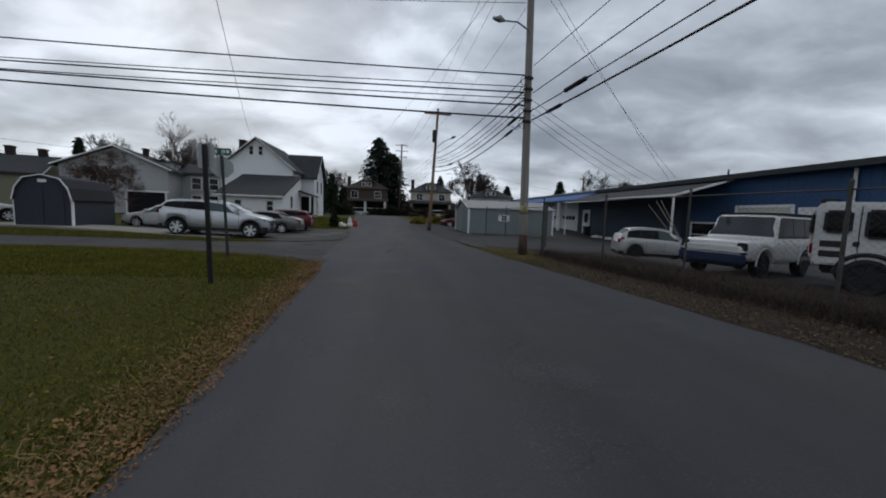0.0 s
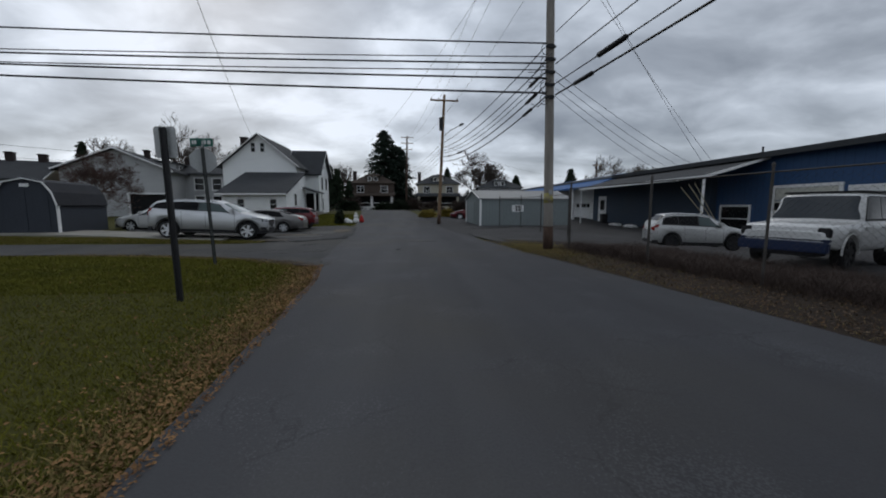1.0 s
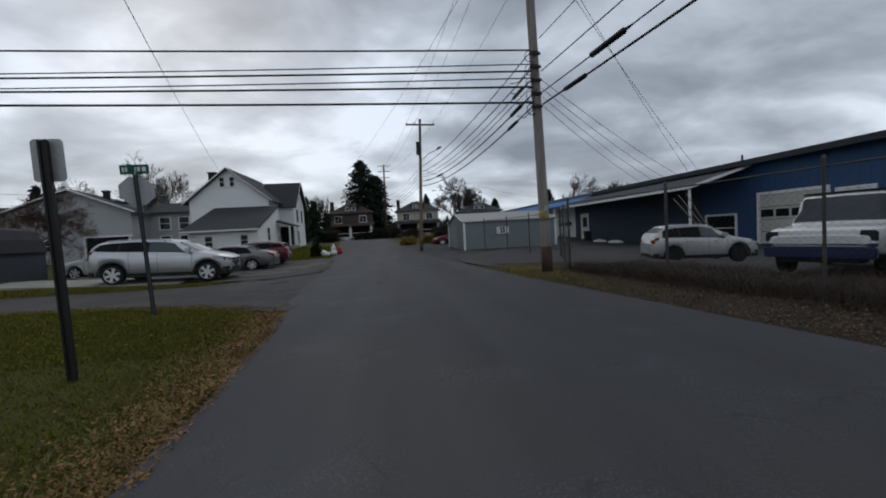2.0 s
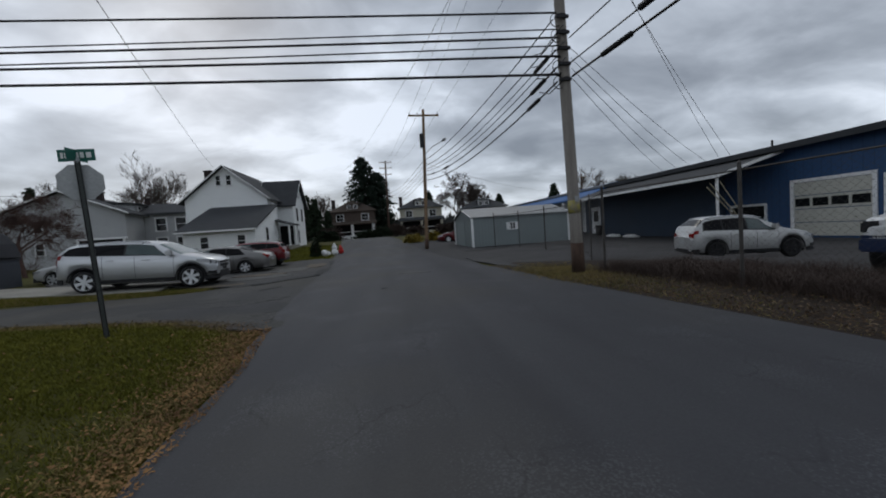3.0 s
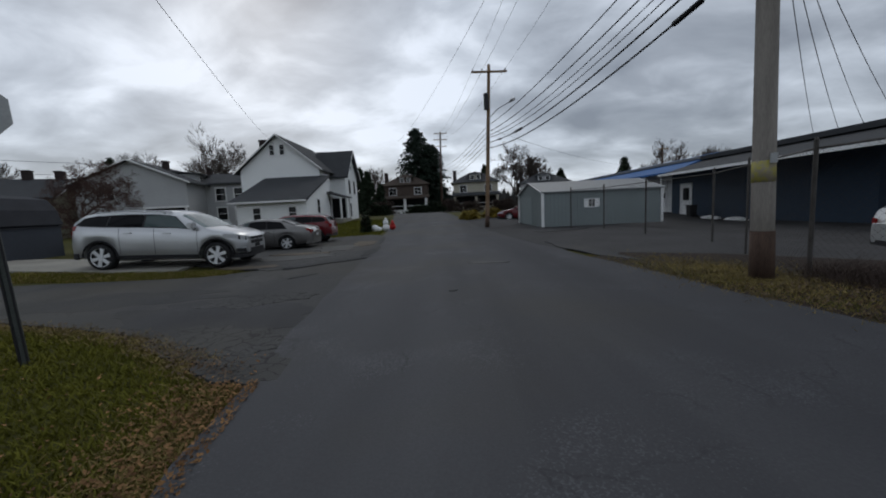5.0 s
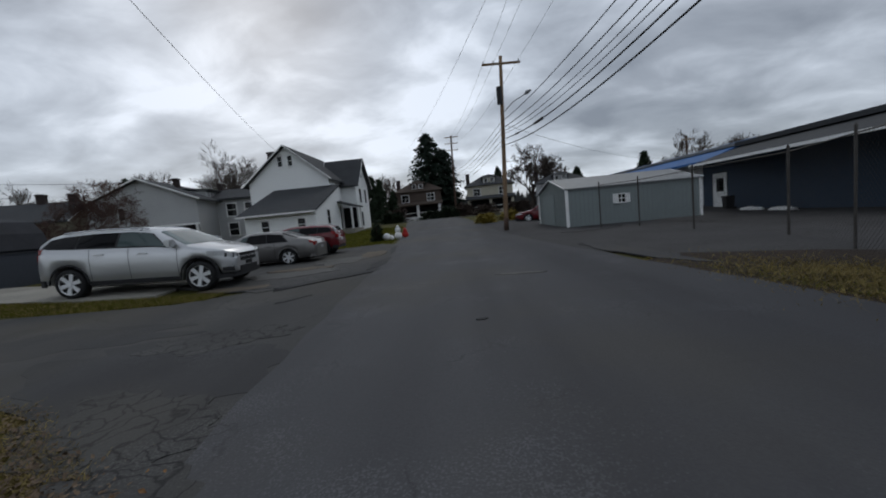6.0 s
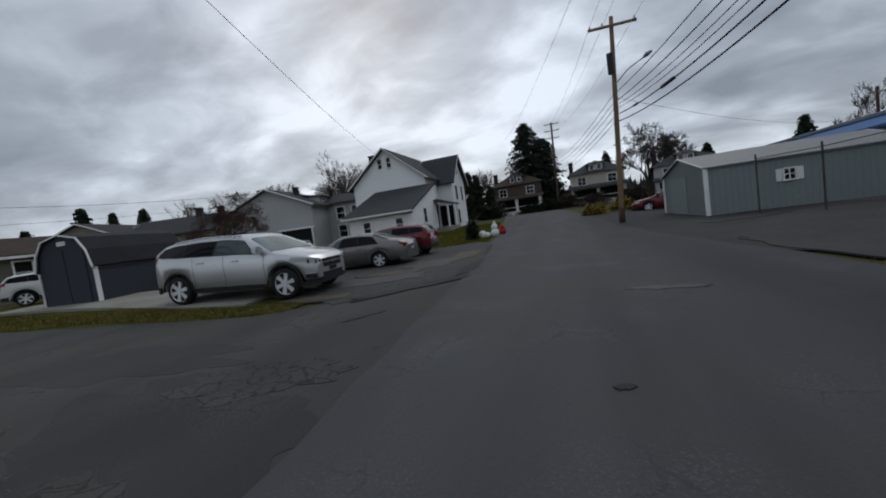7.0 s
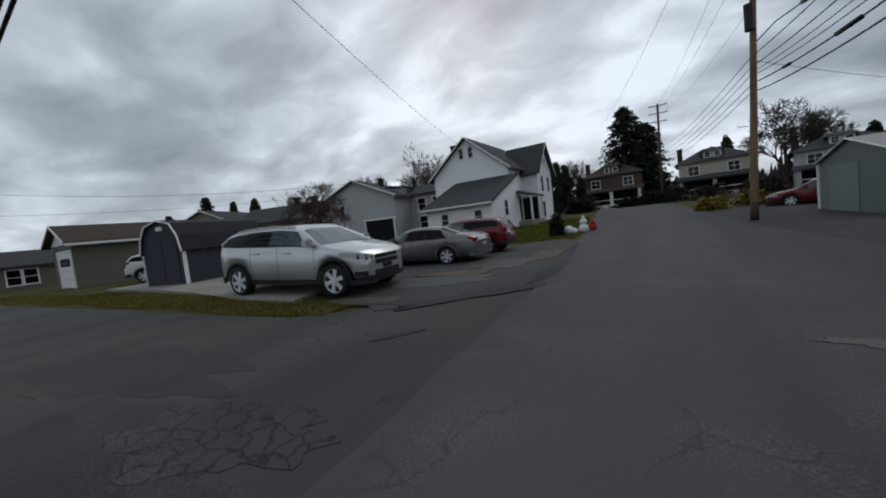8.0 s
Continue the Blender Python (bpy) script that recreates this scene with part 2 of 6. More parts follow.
SIGNGREEN = material("sign_green", (0.012, 0.11, 0.085), (0.01, 0.085, 0.065), 0.4, grain=20, blotch=5, bump=0)
WHITE = material("white_paint", (0.74, 0.74, 0.73), (0.60, 0.60, 0.59), 0.5, grain=20, blotch=1.5, bump=0.1, amount=0.9)
TRIM = material("white_trim", (0.76, 0.76, 0.75), (0.62, 0.62, 0.61), 0.55, grain=20, blotch=1.5, bump=0.1)
WHITESIDE = add_lines(material("white_siding", (0.80, 0.81, 0.80), (0.70, 0.71, 0.70), 0.6, grain=9, blotch=0.4, bump=0.1, amount=0.8), 2, 0.115)
GREYSIDE = add_lines(material("grey_siding", (0.42, 0.425, 0.42), (0.32, 0.325, 0.325), 0.65, grain=9, blotch=0.4, bump=0.1, amount=0.8), 2, 0.115)
TANSIDE = add_lines(material("tan_siding", (0.24, 0.225, 0.165), (0.17, 0.16, 0.115), 0.7, grain=9, blotch=0.4, bump=0.1, amount=0.8), 2, 0.13)
CREAMSIDE = add_lines(material("cream_siding", (0.46, 0.43, 0.34), (0.34, 0.32, 0.26), 0.7, grain=9, blotch=0.4, bump=0.1, amount=0.8), 2, 0.13)
BROWNSIDE = add_lines(material("brown_shingle_siding", (0.10, 0.075, 0.06), (0.06, 0.045, 0.038), 0.8, grain=9, blotch=0.4, bump=0.2, amount=0.8), 2, 0.16)
BLOCKWALL = add_lines(material("olive_block_wall", (0.155, 0.145, 0.115), (0.105, 0.10, 0.078), 0.85, grain=14, blotch=0.6, bump=0.3, amount=0.9), 2, 0.2, 0.006, 0.5, 0.8, 0.07)
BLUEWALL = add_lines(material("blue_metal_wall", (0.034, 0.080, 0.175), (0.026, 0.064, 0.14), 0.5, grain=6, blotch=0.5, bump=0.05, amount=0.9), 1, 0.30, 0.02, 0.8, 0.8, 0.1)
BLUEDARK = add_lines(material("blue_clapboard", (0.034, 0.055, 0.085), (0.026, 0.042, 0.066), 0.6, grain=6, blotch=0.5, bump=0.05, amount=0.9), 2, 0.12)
BLUEROOF = material("blue_roof_metal", (0.03, 0.105, 0.27), (0.025, 0.085, 0.22), 0.75, grain=6, blotch=0.7, bump=0.05)
SHINGLE = add_lines(material("asphalt_shingle", (0.055, 0.058, 0.062), (0.03, 0.032, 0.035), 0.95, grain=30, blotch=1.2, bump=0.5, depth=0.01, amount=0.9), 2, 0.11, 0.01, 0.7, 0.75, 0.15)
BROWNROOF = add_lines(material("brown_shingle", (0.075, 0.058, 0.045), (0.04, 0.03, 0.025), 0.95, grain=30, blotch=1.2, bump=0.5, depth=0.01, amount=0.9), 2, 0.11, 0.01, 0.7, 0.75, 0.15)
PALEROOF = material("pale_metal_roof", (0.20, 0.21, 0.215), (0.12, 0.128, 0.133), 0.6, 0.2, grain=12, blotch=0.7, bump=0.1)
SHEDGREY = add_lines(material("green_grey_steel", (0.205, 0.235, 0.235), (0.165, 0.19, 0.19), 0.5, grain=10, blotch=0.5, bump=0.05, amount=0.9), 0, 0.23, 0.02, 0.7, 0.85, 0.12)
BARNGREY = add_lines(material("slate_grey_panel", (0.040, 0.046, 0.058), (0.030, 0.035, 0.044), 0.7, grain=12, blotch=0.8, bump=0.15, amount=0.9), 0, 0.2, 0.006, 0.6, 0.85, 0.06)
BARNROOF = material("charcoal_roof", (0.034, 0.036, 0.042), (0.020, 0.021, 0.025), 0.9, grain=30, blotch=1.5, bump=0.4)
BRICK = material("chimney_brick", (0.045, 0.034, 0.032), (0.024, 0.019, 0.019), 0.9, grain=18, blotch=4, bump=0.4)
# near-black fill for the shade in porches, a carport and behind garage windows
SHADEBLACK = material("shade_black", (0.012, 0.012, 0.013), rough=0.9, bump=0)
PANE = glass_mat("window_pane", (0.004, 0.005, 0.006), 0.08)
DUSKGLASS = glass_mat("dusky_glass", (0.02, 0.026, 0.032), 0.06, 0.35)
FRONTGLASS = glass_mat("front_door_glass", (0.035, 0.055, 0.055), 0.05, 0.5)
CARGLASS = glass_mat("car_glass", (0.003, 0.003, 0.004), 0.05, 0.12)
PALEGLASS = glass_mat("pale_car_glass", (0.07, 0.105, 0.105), 0.04, 0.6)
BARK = material("bark", (0.085, 0.07, 0.06), (0.04, 0.033, 0.03), 0.95, grain=14, blotch=3, bump=0.6, depth=0.02, stretch=(3, 3, 0.7))
TWIG = material("twigs", (0.10, 0.06, 0.048), (0.05, 0.03, 0.026), 0.9, grain=8, blotch=1, bump=0)
NEEDLE = material("spruce_needles", (0.020, 0.032, 0.022), (0.008, 0.014, 0.010), 0.8, grain=3, blotch=0.4, bump=0, amount=0.9, spec=0.12)
SHRUB = material("yellow_green_shrub", (0.32, 0.22, 0.035), (0.07, 0.07, 0.018), 0.8, grain=5, blotch=1.0, bump=0, amount=0.9, spec=0.12)
EVERGREEN = material("dark_evergreen", (0.025, 0.038, 0.02), (0.010, 0.016, 0.009), 0.8, grain=5, blotch=1.0, bump=0, amount=0.9, spec=0.12)
WEEDS = material("brown_weeds", (0.085, 0.062, 0.052), (0.04, 0.03, 0.026), 0.95, grain=4, blotch=0.9, bump=0, amount=0.9, spec=0.12)
FARWOOD = material("far_woods", (0.055, 0.055, 0.052), (0.025, 0.027, 0.027), 0.95, grain=0.5, blotch=0.08, bump=0, amount=0.9)
REDPLASTIC = material("red_plastic", (0.42, 0.025, 0.022), rough=0.4, bump=0)

# ---- building tools ----
def finish(name, bm, mat, parent=None, smooth=False):
    me = bpy.data.meshes.new(name)
    bmesh.ops.recalc_face_normals(bm, faces=bm.faces)
    bm.to_mesh(me)
    bm.free()
    for k in (mat if isinstance(mat, (list, tuple)) else [mat]):
        me.materials.append(k)
    if smooth:
        me.polygons.foreach_set("use_smooth", [True] * len(me.polygons))
    ob = new(name, me)
    if parent is not None:
        ob.parent = parent
    return ob


def part(name, bm, mat, parent, label="", smooth=False):
    ob = finish(name, bm, mat, parent, smooth)
    return tagged(ob, label)


def thing(name, label, category, m=None, group="", kind=""):
    ob = new(name)
    ob.matrix_basis = m or Matrix()
    return tagged(ob, label, category, group, kind)


def box(x0, x1, y0, y1, z0, z1, bevel=0.0, bm=None):
    bm = bm or bmesh.new()
    m = Matrix.LocRotScale(((x0 + x1) / 2, (y0 + y1) / 2, (z0 + z1) / 2), None, (abs(x1 - x0), abs(y1 - y0), abs(z1 - z0)))
    geo = bmesh.ops.create_cube(bm, size=1, matrix=m)
    if bevel:
        es = list({e for v in geo["verts"] for e in v.link_edges})
        bmesh.ops.bevel(bm, geom=es, offset=bevel, segments=2, affect="EDGES")
    return bm


def tube(points, radii, sides=8, bm=None, caps=True):
    """A tapered tube along points."""
    bm = bm or bmesh.new()
    pts = [Vector(p) for p in points]
    radii = radii if isinstance(radii, (list, tuple)) else [radii] * len(pts)
    rings, up = [], Vector((0.013, 0.021, 1))
    for i, p in enumerate(pts):
        d = (pts[min(i + 1, len(pts) - 1)] - pts[max(i - 1, 0)]).normalized()
        a = d.cross(up if abs(d.dot(up.normalized())) < 0.95 else Vector((1, 0.1, 0))).normalized()
        b = d.cross(a)
        rings.append([bm.verts.new(p + radii[i] * (math.cos(k * math.tau / sides) * a + math.sin(k * math.tau / sides) * b)) for k in range(sides)])
    for r, s in zip(rings, rings[1:]):
        for k in range(sides):
            bm.faces.new((r[k], r[(k + 1) % sides], s[(k + 1) % sides], s[k]))
    if caps and sides > 2:
        bm.faces.new(rings[0]), bm.faces.new(rings[-1])
    return bm


def prism(outline, depth, bm=None, axis="y", at=0.0):
    """An outline in (a, z), drawn out along an axis from at to at + depth."""
    bm = bm or bmesh.new()

    def put(a, z, d):
        return (a, d, z) if axis == "y" else (d, a, z) if axis == "x" else (a, z, d)

    lo = [bm.verts.new(put(a, z, at)) for a, z in outline]
    hi = [bm.verts.new(put(a, z, at + depth)) for a, z in outline]
    n = len(outline)
    bm.faces.new(lo), bm.faces.new(hi)
    for i in range(n):
        bm.faces.new((lo[i], lo[(i + 1) % n], hi[(i + 1) % n], hi[i]))
    return bm


def smoothstep(a, b, x):
    t = min(1, max(0, (x - a) / (b - a)))
    return t * t * (3 - 2 * t)


# height of the bank beside the side road, by x
BANK = [(-0.2, -70), (0.05, -45), (0.24, -30), (0.34, -18), (0.32, -14), (0.0, -5.2), (0.0, 60)]


def land(x, y):
    """The height of the ground: flat round the crossing, rising gently ahead, lower in the yard."""
    bank = line_at(BANK, x) * smoothstep(16.9, 18.7, y) * (1 - smoothstep(20.5, 24.5, y) * smoothstep(-16, -11, x)) * (1 - smoothstep(29, 40, y))
    dip = 0.42 * smoothstep(9.5, 13, x) * smoothstep(12.5, 16.5, y) * (1 - smoothstep(34, 52, y))
    return bank - dip + 0.85 * smoothstep(30, 60, y) * (1 - 0.75 * smoothstep(4, 12, x) * (1 - smoothstep(60, 75, y)))


def line_at(poly, y):
    for (xa, ya), (xb, yb) in zip(poly, poly[1:]):
        if ya <= y <= yb:
            return xa + (xb - xa) * (y - ya) / (yb - ya)
    return poly[0][0] if y < poly[0][1] else poly[-1][0]


LEFT = [(-0.2, -60), (-0.9, 0), (-1.12, 4), (-1.5, 9.5), (-1.75, 11), (-2.1, 14), (-2.5, 20), (-2.66, 23), (-3.55, 29.4), (-4.15, 36), (-5.4, 48), (-7.2, 64)]
RIGHT = [(7.2, -60), (5.75, 0), (5.4, 4), (5.1, 6.4), (4.45, 11), (3.95, 14), (3.25, 20.6), (2.9, 23), (2.0, 40), (0.9, 52), (-0.5, 64)]


def slab(name, outline, top, mat, label, category, thick=0.12, kind="structure", step=0.9, ragged=0.0, seed=0, drape=False):
    """A flat-topped piece of paving with an uneven rim, draped on the land and sunk into it."""
    pts = []
    n = len(outline)
    for i in range(n):
        a, b = Vector(outline[i]), Vector(outline[(i + 1) % n])
        k = max(1, min(60, int((b - a).length / step)))
        for j in range(k):
            p = a.lerp(b, j / k)
            if ragged and max(abs(p.x), abs(p.y)) < 55:
                v = noise.noise_vector((p.x * 1.3, p.y * 1.3, seed)) * ragged + noise.noise_vector((p.x * 5, p.y * 5, seed + 3)) * ragged * 0.4
                p = p + v.to_2d()
            pts.append(p)
    bm = bmesh.new()
    vs = [bm.verts.new((p.x, p.y, 0.0)) for p in pts]
    bm.faces.new(vs)
    for axis, step in ((0, 1.4), (1, 0.9)):
        if not drape:
            break
        lo, hi = min(v.co[axis] for v in bm.verts), max(v.co[axis] for v in bm.verts)
        for k in range(1, min(40, int((hi - lo) / step))):
            at, no = Vector((0, 0, 0)), Vector((0, 0, 0))
            at[axis], no[axis] = hi - k * step, 1
            bmesh.ops.bisect_plane(bm, geom=bm.verts[:] + bm.edges[:] + bm.faces[:], plane_co=at, plane_no=no)
    for v in bm.verts:
        v.co.z = land(v.co.x, v.co.y) + top
    rim = [e for e in bm.edges if e.is_boundary]
    bmesh.ops.triangulate(bm, faces=bm.faces[:])
    low = {v: bm.verts.new((v.co.x, v.co.y, v.co.z - thick)) for v in {v for e in rim for v in e.verts}}
    for e in rim:
        a, b = e.verts
        bm.faces.new((a, b, low[b], low[a]))
    return tagged(finish(name, bm, mat), label, category, kind=kind)

# ---- ground, roads and paving ----
def make_ground():
    xs = [-2500, -900, -350, -160, -90, *range(-60, -27, 3), *[-27 + 1.5 * k for k in range(18)], *range(0, 61, 3), 90, 160, 350, 900, 2500]
    ys = [-2500, -900, -350, -150, -80, -45, *range(-30, 15, 3), *[15 + 0.9 * k for k in range(20)], *range(33, 103, 3), 130, 200, 350, 900, 2500]
    bm = bmesh.new()
    grid = [[bm.verts.new((x, y, land(x, y) - 0.03 - 0.3 * smoothstep(8, 10, x) * smoothstep(10, 12, y) * (1 - smoothstep(48, 62, y)))) for x in xs] for y in ys]
    for r, s in zip(grid, grid[1:]):
        for i in range(len(xs) - 1):
            bm.faces.new((r[i], r[i + 1], s[i + 1], s[i]))
    tagged(finish("ground", bm, TURF), "worn autumn turf and bare soil reaching the horizon", "ground", kind="structure")


make_ground()


def make_road():
    bm = bmesh.new()
    ys = [-60 + i * 0.8 for i in range(156)]
    rows = []
    for y in ys:
        xl = line_at(LEFT, y) + (0.10 * noise.noise((0, y * 0.9, 1)) + 0.05 * noise.noise((3, y * 4, 1)))
        xr = line_at(RIGHT, y) + (0.14 * noise.noise((7, y * 0.7, 1)) + 0.05 * noise.noise((9, y * 4, 1)))
        rows.append([bm.verts.new((xl + (xr - xl) * k / 8, y, land(xl, y) + 0.03 + 0.05 * math.sin(math.pi * k / 8))) for k in range(9)])
    for r, s in zip(rows, rows[1:]):
        for k in range(8):
            bm.faces.new((r[k], r[k + 1], s[k + 1], s[k]))
    for k in (0, 8):
        low = [bm.verts.new(r[k].co - Vector((0, 0, 0.15))) for r in rows]
        for i in range(len(rows) - 1):
            bm.faces.new((rows[i][k], rows[i + 1][k], low[i + 1], low[i]))
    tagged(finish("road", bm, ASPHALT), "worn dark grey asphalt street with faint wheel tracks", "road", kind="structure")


make_road()
slab("side_road", [(-1.0, 13.0), (-1.3, 10.9), (-1.75, 11.3), (-2.1, 11.75), (-2.9, 12.25), (-3.8, 12.85), (-5.4, 13.45), (-7.6, 14.1), (-10, 14.3), (-30, 14.4), (-70, 15.2), (-70, 18.6), (-25, 17.2), (-12, 17.3), (-6.2, 17.35),
     (-4.8, 18.2), (-3.0, 19.6), (-1.6, 20.6)], 0.008, OLD_ASPHALT, "narrow cracked asphalt side road joining the street", "road", ragged=0.09, seed=4)
slab("driveway", [(-4.6, 17.9), (-2.4, 19.6), (-2.35, 23), (-3.1, 29), (-4.6, 31.2), (-7.5, 30.5), (-14, 29.6), (-14, 22.6), (-12, 20.6), (-5.6, 18.6)],
     0.022, OLD_ASPHALT, "broken asphalt and gravel parking apron", "driveway", ragged=0.14, seed=9, drape=True)
slab("concrete_pad", [(-19, 18.75), (-12, 18.45), (-9, 18.2), (-7.3, 18.3), (-7.6, 20.4), (-14, 21.0), (-19, 20.6)], 0.036, CONCRETE, "pale weathered concrete parking strip", "driveway", ragged=0.09, seed=2, drape=True)
YARD = [(-4, 15.5), (2, 9.0), (14.6, 8.0), (17, 5.6), (19.6, 3.3), (23, 2.9), (41, 2.0), (46, 6), (60, 12), (72, 19)]


def make_yard():
    bm = bmesh.new()
    line = [(x, y) for y, x in YARD]
    rows = []
    for i in range(96):
        y = -4 + 0.8 * i
        xl = line_at(line, y) + 0.2 * noise.noise((2, y * 0.8, 6))
        rows.append([bm.verts.new((xl + (44 - xl) * (k / 26) ** 1.3, y, land(xl + (44 - xl) * (k / 26) ** 1.3, y) + 0.012)) for k in range(27)])
    for r, q in zip(rows, rows[1:]):
        for k in range(26):
            bm.faces.new((r[k], r[k + 1], q[k + 1], q[k]))
    tagged(finish("lot", bm, LOT), "dark gravel and broken asphalt yard dipping towards the workshop", "parking lot", kind="structure")


make_yard()
slab("verge", [(5.9, -60), (5.3, 0), (5.1, 4), (4.8, 6.4), (4.2, 11), (3.7, 14), (3.3, 17.5), (4.6, 18.2), (6.4, 17.2), (8.6, 15), (9.6, 8), (10.5, 0), (12, -60)], 0.02, DIRT,
     "bare dirt verge under dead leaves beside the fence", "verge", ragged=0.1, seed=8)
slab("cross_road", [(-60, 62.5), (17, 62.5), (17, 68), (-60, 68)], 0.035, ASPHALT, "far cross street at the end of the road", "road")


def blot(name, x, y, rx, ry, turn, mat, label, seed, top):
    """A thin worn patch with a wandering rim, laid as a fan round its middle."""
    bm = bmesh.new()
    n, rings = 56, []
    for f in (0.33, 0.66, 1.0):
        ring = []
        for k in range(n):
            a = k * math.tau / n
            s = f * (1 + 0.5 * noise.noise((math.cos(a) * 2.2, math.sin(a) * 2.2, seed)) + 0.12 * noise.noise((math.cos(a) * 9, math.sin(a) * 9, seed + 5)))
            u, v = rx * s * math.cos(a), ry * s * math.sin(a)
            px, py = x + u * math.cos(turn) - v * math.sin(turn), y + u * math.sin(turn) + v * math.cos(turn)
            ring.append(bm.verts.new((px, py, land(px, py) + top)))
        rings.append(ring)
    rings.append([bm.verts.new(v.co - Vector((0, 0, 0.03))) for v in rings[-1]])
    hub = bm.verts.new((x, y, land(x, y) + top))
    for k in range(n):
        bm.faces.new((hub, rings[0][k], rings[0][(k + 1) % n]))
    for r, q in zip(rings, rings[1:]):
        for k in range(n):
            bm.faces.new((r[k], q[k], q[(k + 1) % n], r[(k + 1) % n]))
    tagged(finish(name, bm, mat), label, "road patch", kind="structure")


for k, (x, y, rx, ry, a, mat, top) in enumerate((
        (-3.3, 19.1, 1.5, 0.22, 0.75, SEAM, 0.034), (-2.6, 21.6, 0.25, 1.5, -0.05, SEAM, 0.034), (-2.9, 26.5, 0.3, 2.4, 0.12, SEAM, 0.034),
        (4.0, 19.5, 0.35, 2.6, 0.10, SEAM, 0.030),
        (6.0, 27.4, 1.6, 0.35, 0.3, SEAM, 0.028), (-5.0, 20.6, 1.2, 0.7, 0.4, PALEPATCH, 0.034),
        (-4.4, 23.2, 0.8, 1.2, 0.1, PALEPATCH, 0.034), (-5.5, 18.55, 0.75, 0.28, 0.25, GRIT, 0.034), (-5.2, 21.6, 1.0, 0.35, 0.2, GRIT, 0.038),
        (-3.6, 24.9, 0.5, 1.3, 0.1, GRIT, 0.038), (0.95, 17.1, 0.45, 0.10, -0.1, PALEPATCH, 0.088), (0.02, 14.3, 0.07, 0.04, 0.2, SEAM, 0.084), (-3.35, 16.85, 0.35, 0.05, 0.9, SEAM, 0.016))):
    blot("road_patch", x, y, rx, ry, a, mat, "irregular worn patch in the road surface", 30 + k, top)


blot("dark_patch", -3.5, 13.75, 1.7, 0.85, -0.3, DARKWEAR, "dark worn asphalt at the corner of the side road", 47, 0.011)
blot("dark_patch", -6.8, 15.2, 2.6, 0.7, -0.05, DARKWEAR, "dark worn asphalt along the side road", 48, 0.011)
for k, (x, y, rx, ry, a, top) in enumerate(((-2.75, 12.55, 0.95, 0.5, -0.5, 0.014), (-2.0, 11.75, 0.55, 0.3, -0.4, 0.036), (-3.3, 14.6, 0.9, 0.45, 0.3, 0.014), (-4.3, 19.0, 1.3, 0.5, 0.5, 0.028))):
    blot("broken_asphalt", x, y, rx, ry, a, CRACKED, "crazed and crumbling asphalt at the road corner", 50 + k, top)

def scatter_blades(name, count, where, mat, height, label, category, width=0.012, seed=1, lean=0.5):
    """Many thin grass blades in one mesh; where() draws a place or gives None."""
    rnd = random.Random(seed)
    verts, faces = [], []
    for _ in range(count):
        p = where(rnd)
        if p is None:
            continue
        x, y, s = p
        z = land(x, y) - 0.03
        h = height * s * rnd.uniform(0.5, 1.2)
        a = rnd.uniform(0, math.tau)
        dx, dy = math.cos(a) * width, math.sin(a) * width
        lx, ly = rnd.gauss(0, lean) * h, rnd.gauss(0, lean) * h
        k = len(verts)
        verts += [(x - dx, y - dy, z), (x + dx, y + dy, z), (x + lx * 0.4 + dx * 0.6, y + ly * 0.4 + dy * 0.6, z + h * 0.6), (x + lx * 0.4 - dx * 0.6, y + ly * 0.4 - dy * 0.6, z + h * 0.6), (x + lx, y + ly, z + h)]
        faces += [(k, k + 1, k + 2, k + 3), (k + 3, k + 2, k + 4)]
    me = bpy.data.meshes.new(name)
    me.from_pydata(verts, [], faces)
    me.materials.append(mat)
    return tagged(new(name, me), label, category, kind="stuff")


def lawn_at(rnd):
    y = 13.9 - 17.5 * rnd.random() ** 0.8
    x = line_at(LEFT, y) - 0.05 - 16 * rnd.random() ** 1.7
    if y > 11.3 and x > -1.8 - (y - 11.3) * 1.3 - max(0, y - 13) * 3:
        return None
    return x, y, 1.0


def lawn_edge(rnd):
    y = 11.5 - 12.6 * rnd.random()
    return line_at(LEFT, y) - 0.05 + abs(rnd.gauss(0, 0.28)) * -1, y, 1.0


def strip_at(rnd):
    x = -5.6 - 26 * rnd.random() ** 1.3
    return x, 17.45 + 0.85 * rnd.random() + 0.12 * math.sin(x), 1.0


def far_lawn(rnd):
    y = 26 + 22 * rnd.random()
    x = line_at(LEFT, y) - 0.3 - 9 * rnd.random()
    return (x, y, 1.3) if x < -3.6 - max(0, (31.5 - y)) * 1.5 else None


def verge_edge(rnd):
    y = -2 + 20 * rnd.random()
    return line_at(RIGHT, y) + 0.05 + 1.1 * rnd.random() ** 1.5, y, 1.0


CORNER = [(-1.95, 11.6), (-2.9, 12.2), (-3.8, 12.8), (-5.4, 13.4), (-7.6, 14.05), (-10, 14.25), (-16, 14.35)]


def corner_edge(rnd):
    """Along the rim of the lawn where it meets the side road."""
    k = min(int(rnd.random() ** 1.4 * 6), 5)
    (xa, ya), (xb, yb) = CORNER[k], CORNER[k + 1]
    f = rnd.random()
    return xa + (xb - xa) * f + rnd.gauss(-0.05, 0.10), ya + (yb - ya) * f + rnd.gauss(-0.05, 0.10), 1.0


def pole_patch(rnd):
    return rnd.gauss(4.9, 0.55), rnd.gauss(14.6, 1.1), 1.0


